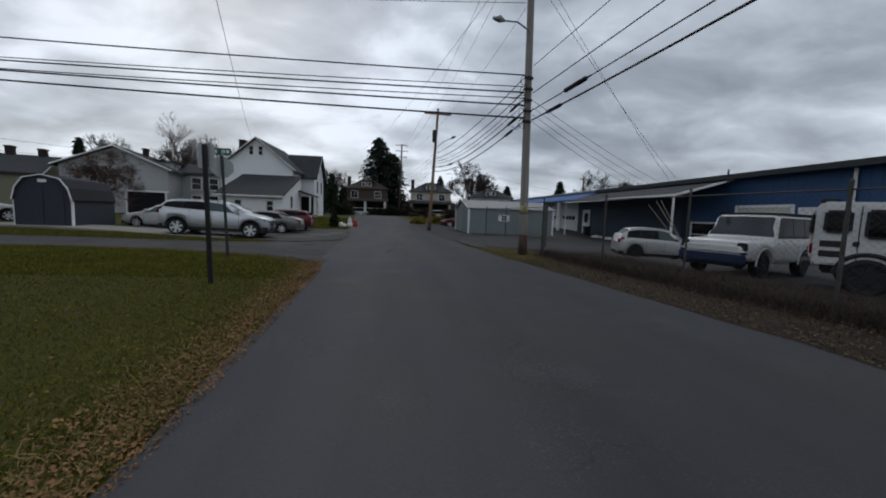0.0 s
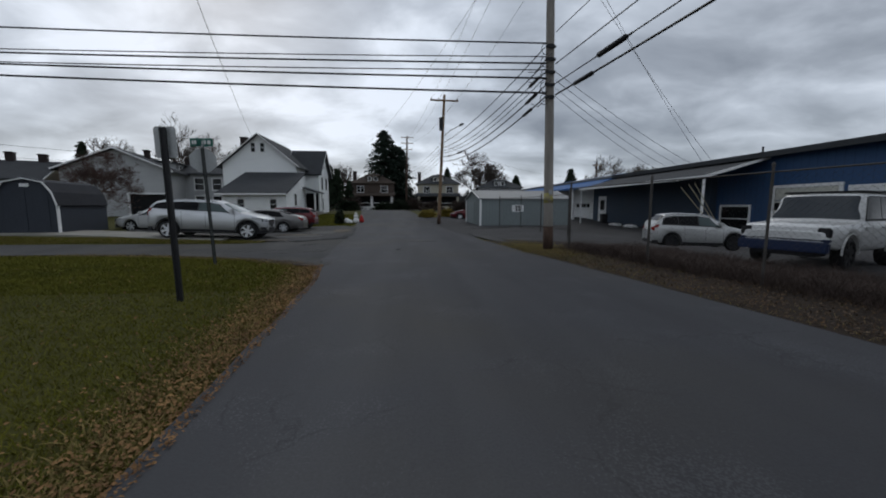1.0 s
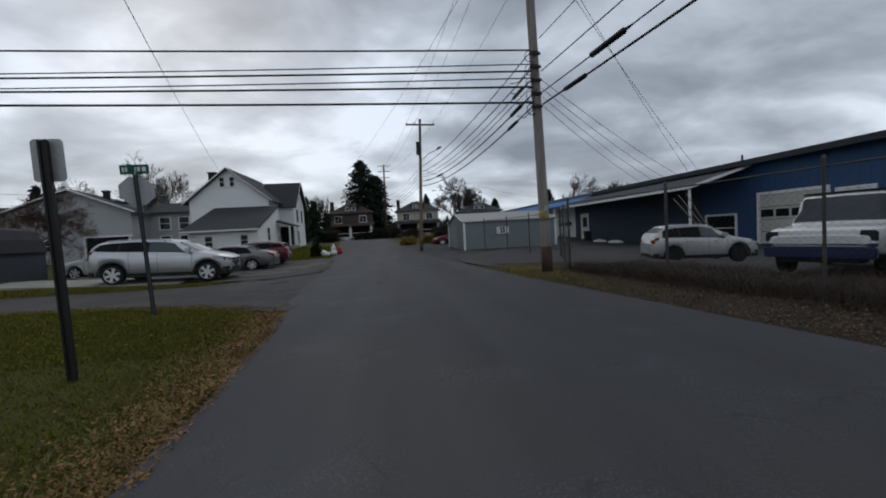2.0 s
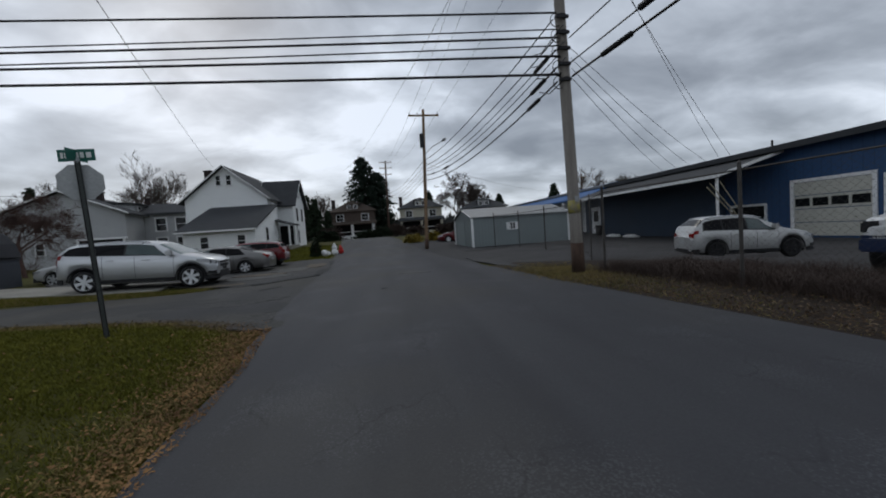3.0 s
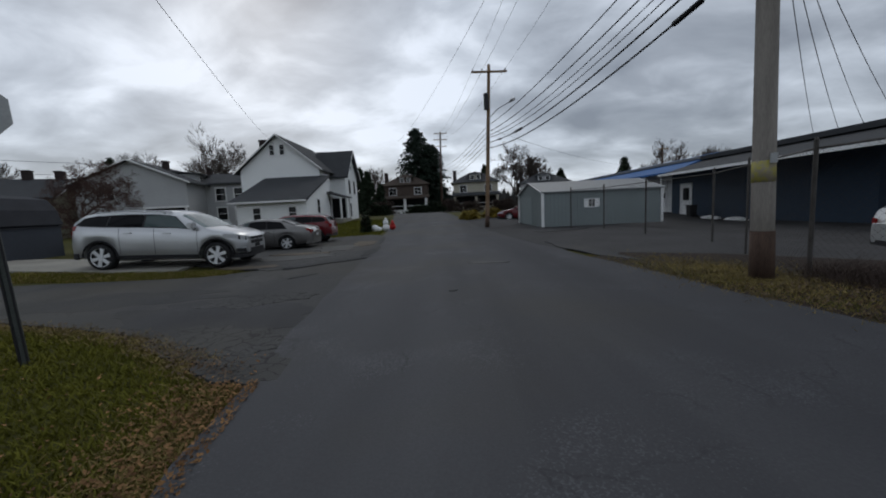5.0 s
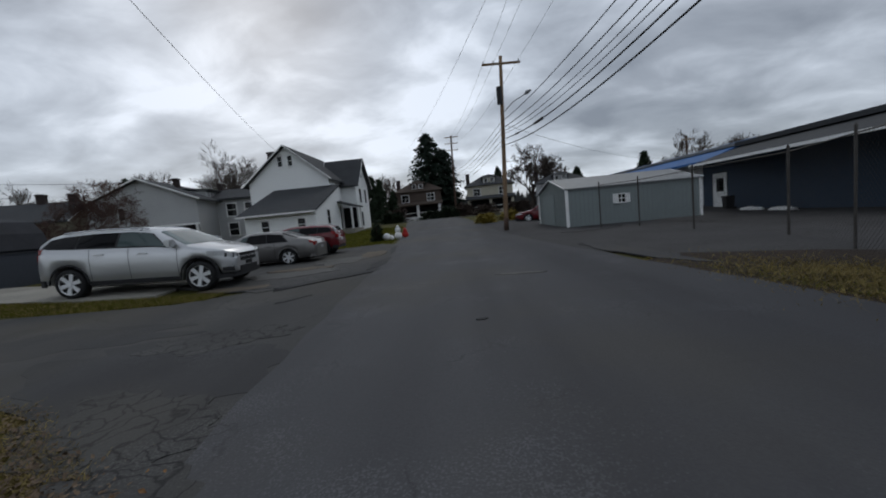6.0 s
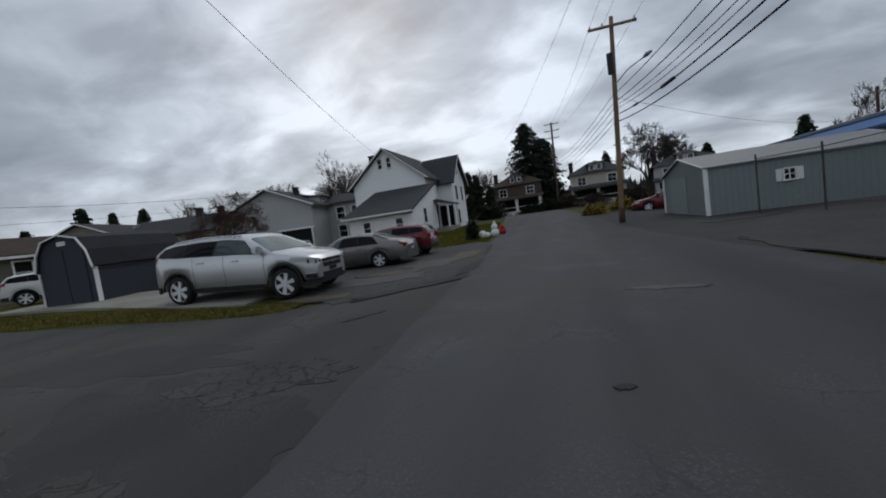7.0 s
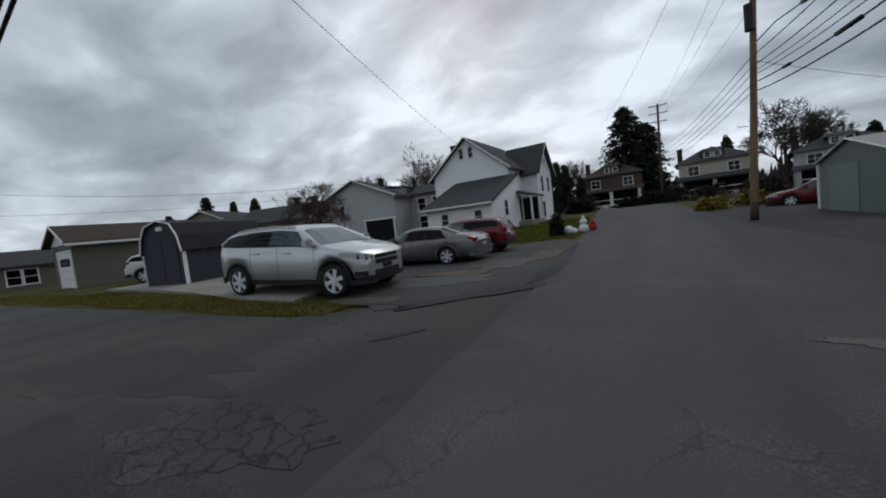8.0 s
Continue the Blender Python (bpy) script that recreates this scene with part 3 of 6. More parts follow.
scatter_blades("lawn_grass", 230000, lawn_at, GRASS, 0.042, "short olive-green lawn grass at the road corner", "grass", 0.005, 1, 0.8)
def corner_at(rnd):
    y = 9 + 5.3 * rnd.random()
    x = -1.9 - 13 * rnd.random()
    return None if y > 11.3 and x > -1.9 - (y - 11.3) * 1.35 - max(0, y - 13) * 3.2 else (x, y, 1.0)


scatter_blades("corner_grass", 70000, corner_at, GRASS, 0.055, "short olive-green grass round the stop sign", "grass", 0.009, 15, 0.7)
scatter_blades("lawn_edge_grass", 22000, lawn_edge, DRYGRASS, 0.05, "dry yellowed grass along the road edge", "grass", 0.008, 2, 0.9)
scatter_blades("corner_edge_grass", 9000, corner_edge, DRYGRASS, 0.06, "dry grass and litter along the side road edge", "grass", 0.009, 21, 0.9)
scatter_blades("strip_grass", 26000, strip_at, GRASS, 0.07, "rough grass strip beside the side road", "grass", 0.012, 3, 0.6)
scatter_blades("strip_dry_grass", 14000, strip_at, DRYGRASS, 0.07, "dry grass mixed into the strip", "grass", 0.012, 4, 0.7)
scatter_blades("far_lawn_grass", 20000, far_lawn, GRASS, 0.10, "green lawn in front of the white house", "grass", 0.03, 5, 0.6)
scatter_blades("verge_dry_grass", 8000, verge_edge, DRYGRASS, 0.07, "dry grass at the verge", "grass", 0.008, 6, 0.9)
def pole_green(rnd):
    y = rnd.gauss(13.6, 1.7)
    return line_at(RIGHT, y) + 0.15 + abs(rnd.gauss(0, 0.75)), y, 1.0


scatter_blades("pole_green_grass", 12000, pole_green, GRASS, 0.07, "olive-green grass round the foot of the utility pole", "grass", 0.009, 17, 0.7)
scatter_blades("pole_grass", 9000, pole_patch, DRYGRASS, 0.10, "tufts of yellowed grass round the utility pole", "grass", 0.009, 7, 0.7)


def scatter_leaves(name, count, where, label, seed=3, size=0.045, mat=LEAF):
    rnd = random.Random(seed)
    verts, faces = [], []
    for _ in range(count):
        p = where(rnd)
        if p is None:
            continue
        x, y, z = p[0], p[1], land(p[0], p[1]) + 0.03 + rnd.random() * 0.03
        a, s = rnd.uniform(0, math.tau), size * rnd.uniform(0.5, 1.3)
        t1, t2 = rnd.gauss(0, 0.35), rnd.gauss(0, 0.35)
        c, d = math.cos(a), math.sin(a)
        k = len(verts)
        for u, v, w in ((-1, 0, 0), (-0.2, 0.55, 0.15), (1, 0, 0), (-0.2, -0.55, 0.15)):
            verts.append((x + s * (u * c - v * d), y + s * (u * d + v * c), z + s * (u * t1 + v * t2 + w)))
        faces += [(k, k + 1, k + 2), (k, k + 2, k + 3)]
    me = bpy.data.meshes.new(name)
    me.from_pydata(verts, [], faces)
    me.materials.append(mat)
    return tagged(new(name, me), label, "leaves", kind="stuff")


def lawn_leaf(rnd):
    y = 11.4 - 12 * rnd.random() ** 1.1
    return line_at(LEFT, y) + 0.12 - abs(rnd.gauss(0, 0.42)), y


def lawn_far_leaf(rnd):
    y = 12 - 13 * rnd.random()
    return line_at(LEFT, y) - 7 * rnd.random() ** 1.7, y


def verge_leaf(rnd):
    y = -3 + 17 * rnd.random()
    return line_at(RIGHT, y) + 0.1 + 2.2 * rnd.random() ** 1.2, y


scatter_leaves("lawn_edge_leaves", 11000, lawn_leaf, "brown fallen leaves gathered along the lawn edge", 3, 0.015)
scatter_leaves("corner_edge_leaves", 1600, corner_edge, "brown leaves caught along the side road edge", 23, 0.018, BUFFLEAF)
scatter_leaves("lawn_leaves", 1500, lawn_far_leaf, "scattered fallen leaves on the lawn", 5, 0.02)
scatter_leaves("verge_leaves", 12000, verge_leaf, "drift of dull brown fallen leaves along the fence", 4, 0.019, DULLLEAF)
scatter_leaves("verge_pale_leaves", 2600, verge_leaf, "paler dry leaves lying on the dirt verge", 14, 0.024, BUFFLEAF)

# ---- houses and sheds ----
def window(parent, x, y, z, w, h, face="y-", frame_mat=None, pane_mat=None, mullion=False, proud=0.05, rail=True):
    """A window set on a wall: casing, recessed pane, meeting rail. (x, y, z) is its centre on the wall's face."""
    frame_mat, pane_mat = frame_mat or TRIM, pane_mat or PANE
    turn = {"y-": 0, "x+": 90, "y+": 180, "x-": 270}[face]
    win = new("window")
    win.parent = parent
    win.matrix_basis = pose(x, y, z, 0, 0, turn)
    t = min(0.09, w * 0.16)
    bm = bmesh.new()
    box(-w / 2 - t, -w / 2, -proud, 0.02, -h / 2 - t, h / 2 + t, bm=bm)
    box(w / 2, w / 2 + t, -proud, 0.02, -h / 2 - t, h / 2 + t, bm=bm)
    box(-w / 2, w / 2, -proud, 0.02, h / 2, h / 2 + t, bm=bm)
    if rail:
        box(-w / 2, w / 2, -proud * 0.7, 0.02, -0.02, 0.02, bm=bm)
    if mullion:
        box(-0.02, 0.02, -proud * 0.7, 0.02, -h / 2, h / 2, bm=bm)
    part("frame", bm, frame_mat, win)
    part("sill", box(-w / 2 - t - 0.02, w / 2 + t + 0.02, -proud - 0.04, 0.02, -h / 2 - t, -h / 2), frame_mat, win)
    part("pane", box(-w / 2, w / 2, -0.014, 0.01, -h / 2, h / 2), pane_mat, win)
    return win


def door(parent, x, y, z, w, h, face="y-", mat=None, lite=True, name="door"):
    turn = {"y-": 0, "x+": 90, "y+": 180, "x-": 270}[face]
    d = new(name)
    d.parent = parent
    d.matrix_basis = pose(x, y, z, 0, 0, turn)
    bm = bmesh.new()
    t = 0.09
    box(-w / 2 - t, -w / 2, -0.05, 0.02, 0, h + t, bm=bm)
    box(w / 2, w / 2 + t, -0.05, 0.02, 0, h + t, bm=bm)
    box(-w / 2, w / 2, -0.05, 0.02, h, h + t, bm=bm)
    part("casing", bm, TRIM, d)
    part("leaf", box(-w / 2, w / 2, -0.02, 0.02, 0.02, h), mat or TRIM, d)
    if lite:
        part("pane", box(-w * 0.32, w * 0.32, -0.028, 0.0, h * 0.52, h * 0.9), PANE, d)
    part("knob", box(w * 0.36, w * 0.42, -0.07, -0.02, h * 0.44, h * 0.48, 0.01), GALV, d)
    return d


def overhead_door(parent, x, y, z, w, h, face, mat, panels=4, lites=True):
    turn = {"y-": 0, "x+": 90, "y+": 180, "x-": 270}[face]
    d = new("overhead_door")
    d.parent = parent
    d.matrix_basis = pose(x, y, z, 0, 0, turn)
    bm = bmesh.new()
    t = 0.12
    box(-w / 2 - t, -w / 2, -0.05, 0.02, 0, h + t, bm=bm)
    box(w / 2, w / 2 + t, -0.05, 0.02, 0, h + t, bm=bm)
    box(-w / 2, w / 2, -0.05, 0.02, h, h + t, bm=bm)
    part("casing", bm, TRIM, d)
    for i in range(panels):
        a, b = h * i / panels + 0.012, h * (i + 1) / panels - 0.012
        part("panel", box(-w / 2 + 0.01, w / 2 - 0.01, -0.025, 0.02, a, b, 0.008), mat, d)
    if lites:
        n = max(2, int(w / 0.6))
        for i in range(n):
            c = -w / 2 + w * (i + 0.5) / n
            part("pane", box(c - w / n * 0.42, c + w / n * 0.42, -0.032, 0.0, h * 0.55, h * 0.70), PANE, d)
    return d


def gable_roof(parent, x0, x1, y0, y1, eave, ridge, along, over=0.35, thick=0.16, mat=None, name="roof", trim=TRIM):
    """Two sloped slabs that meet at a ridge along 'x' or 'y', with barge boards."""
    mat = mat or SHINGLE
    if along == "y":
        a0, a1, b0, b1 = x0, x1, y0 - over, y1 + over
    else:
        a0, a1, b0, b1 = y0, y1, x0 - over, x1 + over
    c = (a0 + a1) / 2
    slope = (ridge - eave) / (c - a0)
    axis = "y" if along == "y" else "x"
    lo = eave - slope * over
    out = []
    for s in (-1, 1):
        e = a0 - over if s < 0 else a1 + over
        pts = [(e, lo), (c, ridge), (c, ridge + thick), (e, lo + thick)]
        out.append(part(name, prism(pts, b1 - b0, axis=axis, at=b0), mat, parent))
    for end in (b0 - 0.03, b1):
        for s in (-1, 1):
            e = a0 - over if s < 0 else a1 + over
            part("barge_board", prism([(e, lo + 0.03), (c, ridge + 0.03), (c, ridge + thick + 0.01), (e, lo + thick + 0.01)], 0.03, None, axis, end), trim, parent)
    return out


def gable_walls(parent, x0, x1, y0, y1, z0, eave, ridge, along, mat, thick=0.2, name="wall"):
    """Four walls, the two gable ends carried up to the ridge."""
    if along == "y":
        c = (x0 + x1) / 2
        for y in (y0, y1 - thick):
            part(name, prism([(x0, z0), (x1, z0), (x1, eave), (c, ridge), (x0, eave)], thick, axis="y", at=y), mat, parent)
        for x in (x0, x1 - thick):
            part(name, box(x, x + thick, y0 + thick, y1 - thick, z0, eave), mat, parent)
    else:
        c = (y0 + y1) / 2
        for x in (x0, x1 - thick):
            part(name, prism([(y0, z0), (y1, z0), (y1, eave), (c, ridge), (y0, eave)], thick, axis="x", at=x), mat, parent)
        for y in (y0, y1 - thick):
            part(name, box(x0 + thick, x1 - thick, y, y + thick, z0, eave), mat, parent)


def chimney(parent, x, y, z0, z1, w=0.55, mat=None):
    c = part("chimney", box(x - w / 2, x + w / 2, y - w / 2, y + w / 2, z0, z1, 0.02), mat or BRICK, parent)
    part("cap", box(x - w / 2 - 0.06, x + w / 2 + 0.06, y - w / 2 - 0.06, y + w / 2 + 0.06, z1 - 0.16, z1 - 0.04), mat or BRICK, c)


def white_house():
    h = thing("house", "white two-storey gabled house with dark shingle roof and low addition", "house")
    g = 0.1
    # main block, gable towards the crossing
    gable_walls(h, -20.1, -12.2, 46, 56, g, 6.1, 9.35, "y", WHITESIDE)
    gable_roof(h, -20.1, -12.2, 46, 56, 6.1, 9.35, "y", 0.45)
    for x in (-16.75, -15.75):
        window(h, x, 46, 8.0, 0.42, 0.95)
    # cross wing with its gable towards the street
    gable_walls(h, -14, -10.6, 49.6, 55, g, 5.7, 8.45, "x", WHITESIDE)
    gable_roof(h, -14, -10.6, 49.6, 55, 5.7, 8.45, "x", 0.45)
    window(h, -10.6, 52.3, 6.9, 0.5, 0.9, "x+")
    window(h, -10.6, 51.2, 4.4, 0.8, 1.5, "x+")
    window(h, -10.6, 53.5, 4.4, 0.8, 1.5, "x+")
    window(h, -10.6, 51.2, 1.8, 0.8, 1.5, "x+")
    window(h, -12.2, 47.6, 4.4, 0.7, 1.4, "x+")
    # low addition in front
    gable = [(39.5, g), (46, g), (46, 4.9), (45.0, 4.7), (39.5, 2.72)]
    for x in (-17.3, -11.6):
        part("wall", prism(gable, 0.2, axis="x", at=x), WHITESIDE, h)
    part("wall", box(-17.1, -11.6, 39.5, 39.7, g, 2.75), WHITESIDE, h)
    part("roof", prism([(39.0, 2.6), (46.0, 5.15), (46.0, 5.3), (39.0, 2.76)], 6.5, axis="x", at=-17.7), SHINGLE, h)
    part("gutter", box(-17.7, -11.2, 38.9, 39.0, 2.58, 2.72), TRIM, h)
    for x in (-15.6, -12.6):
        window(h, x, 39.5, 1.7, 0.6, 0.95)
    window(h, -11.4, 42.5, 2.2, 0.7, 1.2, "x+")
    # porch on the street side
    part("porch_roof", prism([(-12.2, 3.7), (-9.9, 3.0), (-9.9, 3.14), (-12.2, 3.9)], 3.8, axis="y", at=45.2), SHINGLE, h)
    part("porch_floor", box(-12.2, -10.0, 45.3, 48.9, g, 0.9), CONCRETE, h)
    for y in (45.4, 48.8):
        part("porch_post", box(-10.2, -10.05, y - 0.07, y + 0.07, 0.9, 3.05), TRIM, h)
    # dark panel over the house wall paints the shade of the porch
    part("porch_wall", box(-12.19, -12.1, 46.2, 48.6, 0.9, 3.3), SHADEBLACK, h, "near-black panel for the deep shade of the porch")
    chimney(h, -18.6, 48.5, 6.6, 9.5, 0.75)
    # another dark panel, painting the porch shade on the wing's wall
    part("porch_shade", box(-12.15, -10.75, 49.5, 49.596, 0.95, 3.1), SHADEBLACK, h, "near-black panel for the deep shade at the porch doorway")


def grey_house():
    h = thing("house", "grey two-storey house with gabled roof and dark carport", "house", pose(-30.3, 45.7, 0.2, 0, 0, 12) @ Matrix.Diagonal((1.28, 1.28, 1.16, 1)))
    gable_walls(h, -4.2, 3.4, 0, 8, 0, 4.5, 6.35, "y", GREYSIDE)
    gable_roof(h, -4.2, 3.4, 0, 8, 4.5, 6.35, "y", 0.4)
    window(h, -1.9, 0, 3.6, 0.45, 1.0)
    window(h, -1.9, 0, 1.7, 0.45, 0.9)
    # solid near-black box stands for the shaded inside of the carport
    part("carport", box(0.5, 3.1, -0.2, -0.004, 0.05, 2.3), SHADEBLACK, h, "near-black box for the shade inside the open carport")
    part("carport_beam", box(0.3, 3.5, -0.35, -0.2, 2.25, 2.4), TRIM, h)
    for x in (0.42, 3.3):
        part("post", box(x - 0.05, x + 0.05, -0.34, -0.2, 0, 2.25), TRIM, h)
    # rear wing, turned to the street
    gable_walls(h, 3.4, 7.0, 3.6, 9.4, 0, 4.6, 5.6, "x", GREYSIDE)
    gable_roof(h, 1.0, 7.0, 3.6, 9.4, 4.6, 5.7, "x", 0.35)
    for x, z in ((4.6, 3.5), (4.6, 1.6), (6.1, 3.5), (6.1, 1.6)):
        window(h, x, 3.6, z, 0.75, 1.2)
    chimney(h, 0.6, 3.4, 5.4, 6.85, 0.4)
    chimney(h, 2.9, 6.4, 5.0, 6.45, 0.4)
    # shed dormer along the roof slope, with two small windows
    dm = part("dormer", box(0.9, 2.9, 3.2, 7.2, 4.6, 5.55), GREYSIDE, h)
    part("dormer_roof", prism([(0.2, 5.75), (3.2, 5.5), (3.2, 5.62), (0.2, 5.9)], 4.5, axis="y", at=2.95), SHINGLE, dm)
    for y in (4.2, 6.2):
        window(h, 2.9, y, 5.05, 0.5, 0.6, "x+")


def small_house(label, m, w, d, eave, ridge, side, roof, along="x", chimneys=(), wins=()):
    h = thing("house", label, "house", m)
    gable_walls(h, -w / 2, w / 2, 0, d, 0, eave, ridge, along, side)
    gable_roof(h, -w / 2, w / 2, 0, d, eave, ridge, along, 0.4, mat=roof)
    for x, z in wins:
        window(h, x, 0, z, 0.8, 1.25)
    for x, y, top in chimneys:
        chimney(h, x, y, eave, top, 0.62)
    return h


def foursquare(label, m, w, d, side, roof, porch_mat):
    """A two-storey house under a hipped roof with a front dormer and a full-width porch."""
    h = thing("house", label, "house", m)
    e, top = 5.4, 7.6
    for y in (0, d - 0.2):
        part("wall", box(-w / 2, w / 2, y, y + 0.2, 0, e), side, h)
    for x in (-w / 2, w / 2 - 0.2):
        part("wall", box(x, x + 0.2, 0.2, d - 0.2, 0, e), side, h)
    bm = bmesh.new()
    o = 0.55
    a = [bm.verts.new(p) for p in ((-w / 2 - o, -o, e), (w / 2 + o, -o, e), (w / 2 + o, d + o, e), (-w / 2 - o, d + o, e))]
    b = [bm.verts.new(p) for p in ((-w * 0.12, d * 0.42, top), (w * 0.12, d * 0.42, top), (w * 0.12, d * 0.58, top), (-w * 0.12, d * 0.58, top))]
    bm.faces.new(a), bm.faces.new(b)
    for i in range(4):
        bm.faces.new((a[i], a[(i + 1) % 4], b[(i + 1) % 4], b[i]))
    part("roof", bm, roof, h)
    dm = part("dormer", box(-1.1, 1.1, 0.6, 3.4, 5.7, 6.95), side, h)
    bm = bmesh.new()
    a = [bm.verts.new(p) for p in ((-1.5, 0.3, 6.9), (1.5, 0.3, 6.9), (1.5, 4.0, 6.9), (-1.5, 4.0, 6.9))]
    t = [bm.verts.new(p) for p in ((0, 1.6, 7.6), (0, 4.0, 7.6))]
    bm.faces.new(a), bm.faces.new((a[0], a[1], t[0])), bm.faces.new((a[1], a[2], t[1], t[0])), bm.faces.new((a[3], a[0], t[0], t[1])), bm.faces.new((a[2], a[3], t[1]))
    part("dormer_roof", bm, roof, dm)
    for x in (-0.6, 0.6):
        window(h, x, 0.6, 6.35, 0.65, 0.7)
    for x in (-w * 0.28, w * 0.28):
        window(h, x, 0, 4.2, 1.3, 1.3, mullion=True)
    part("porch_roof", prism([(-2.6, 2.75), (0.0, 3.35), (0.0, 3.5), (-2.6, 2.9)], w + 0.6, axis="x", at=-w / 2 - 0.3), roof, h)
    part("porch_floor", box(-w / 2, w / 2, -2.3, 0, 0, 0.7), porch_mat, h)
    for x in (-w / 2 + 0.3, 0.0, w / 2 - 0.3):
        part("porch_pillar", box(x - 0.22, x + 0.22, -2.25, -1.8, 0.7, 2.85), porch_mat, h)
    part("porch_rail", box(-w / 2 + 0.5, w / 2 - 0.5, -2.2, -2.1, 1.35, 1.45), TRIM, h)
    # thin dark sheet on the front wall paints the shade under the porch roof
    part("porch_back_shade", box(-w / 2 + 0.3, w / 2 - 0.3, -0.03, -0.004, 0.75, 2.7), SHADEBLACK, h, "near-black sheet for the deep shade of the porch front")
    chimney(h, -w / 2 + 0.2, d * 0.5, 5, 8.2, 0.7)
    return h


white_house()
grey_house()
small_house("olive-tan house with a dark roof and two brick chimneys", pose(-40.5, 41, 0.2, 0, 0, 20), 10, 8, 4.0, 5.9, TANSIDE, SHINGLE, "x", ((1.4, 4, 6.9), (3.9, 4, 6.8)))
small_house("tan gabled house behind the sheds", pose(-45.5, 36, 0.2, 0, 0, 25), 7.5, 9, 4.2, 5.9, TANSIDE, SHINGLE, "y")
small_house("low dark-roofed brick house with white-framed windows", pose(-47.5, 15.8, -0.2, 0, 0, 90), 17, 8, 2.3, 3.6, BLOCKWALL, SHINGLE, "x", (), ((6.6, 1.35), (5.6, 1.35), (1.5, 1.35), (-2, 1.35)))
foursquare("dark brown foursquare house with porch and hipped roof", pose(-7.0, 80, 0.85, 0, 0, 0), 8.6, 9, BROWNSIDE, BROWNROOF, TRIM)
foursquare("cream foursquare house with a dormer and front porch", pose(6.6, 81, 0.85, 0, 0, -4), 8.6, 9, CREAMSIDE, SHINGLE, CREAMSIDE)
foursquare("grey foursquare house half hidden by the metal shed", pose(18.6, 76, 0.5, 0, 0, -12) @ Matrix.Diagonal((1, 1, 0.88, 1)), 8.5, 9, GREYSIDE, SHINGLE, GREYSIDE)


def garage():
    g = thing("garage", "olive block garage with brown shingle roof and white garage door", "garage", pose(-28.3, 20.35, 0.22, 0, 0, -2))
    x0, d, e, r = -3.9, 8.5, 2.6, 3.5
    gable_walls(g, x0, 0, 0, d, -0.3, e, r, "y", BLOCKWALL)
    gable_roof(g, x0, 0, 0, d, e, r, "y", 0.38, mat=BROWNROOF)
    part("gable_board", prism([(x0, e - 0.1), (0, e - 0.1), (0, e), (x0 / 2, r - 0.02), (x0, e)], 0.03, axis="y", at=-0.03), TRIM, g, "white boarded gable")
    part("gutter", box(0.36, 0.48, -0.35, d + 0.35, e - 0.24, e - 0.1, 0.02), TRIM, g)
    dr = new("garage_door")
    dr.parent = g
    dr.matrix_basis = pose(-1.55, 0, 0.0)
    bm = bmesh.new()
    for a, b, lo, hi in ((-1.4, -1.27, 0, 2.16), (1.27, 1.4, 0, 2.16), (-1.27, 1.27, 2.04, 2.16)):
        box(a, b, -0.06, 0.02, lo, hi, bm=bm)
    part("casing", bm, TRIM, dr)
    for k in range(4):
        part("panel", box(-1.26, 1.26, -0.03, 0.02, 0.02 + 0.505 * k, 0.515 + 0.505 * k, 0.01), TRIM, dr)
    for k in range(3):
        part("pane", box(-0.95 + 0.66 * k, -0.38 + 0.66 * k, -0.04, 0.0, 1.25, 1.72), PANE, dr)
    for y in (3.6, 6.2):
        window(g, 0, y, 1.6, 0.7, 1.15, "x+", pane_mat=SHADEBLACK)


garage()


def barn_shed():
    s = thing("barn_shed", "dark slate-grey gambrel garden shed with white trim", "shed", pose(-15.5, 19.4, 0.33, 0, 0, 11))
    w, d = 1.03, 3.5
    prof = [(-w, -0.1), (w, -0.1), (w, 1.15), (w - 0.13, 1.70), (w - 0.40, 2.12), (0, 2.28), (-w + 0.40, 2.12), (-w + 0.13, 1.70), (-w, 1.15)]
    part("front_wall", prism(prof, 0.1, axis="y", at=0), BARNGREY, s)
    part("back_wall", prism(prof, 0.1, axis="y", at=d - 0.1), BARNGREY, s)
    for x in (-w, w - 0.1):
        part("side_wall", box(x, x + 0.1, 0.1, d - 0.1, -0.1, 1.12), BARNGREY, s)
    top = [p for p in prof[2:]]
    outer = [(x * 1.04, z + 0.035) for x, z in top]
    for i in range(len(top) - 1):
        part("roof_panel", prism([top[i], top[i + 1], outer[i + 1], outer[i]], d + 0.16, axis="y", at=-0.08), BARNROOF, s)
    for i in range(len(top) - 1):
        (xa, za), (xb, zb) = top[i], top[i + 1]
        part("rake_trim", prism([(xa * 1.045, za + 0.03), (xb * 1.045, zb + 0.03), (xb * 1.005, zb - 0.01), (xa * 1.005, za - 0.01)], 0.04, axis="y", at=-0.12), TRIM, s)
    for x, t in ((-w, 0.015), (w, 0.035)):
        part("corner_trim", box(x - t, x + t, -0.05, 0.05, -0.1, 1.14), TRIM, s)
    for k in (-1, 1):
        part("door", box(min(0.01 * k, 0.74 * k), max(0.01 * k, 0.74 * k), -0.025, 0.0, 0.04, 1.78, 0.008), BARNGREY, s)
    part("vent", box(-0.16, 0.16, -0.05, 0.0, 1.94, 2.08, 0.02), TRIM, s)
    part("eave_strip", box(w, w + 0.035, -0.06, d + 0.06, 1.07, 1.12), BARNROOF, s)


barn_shed()


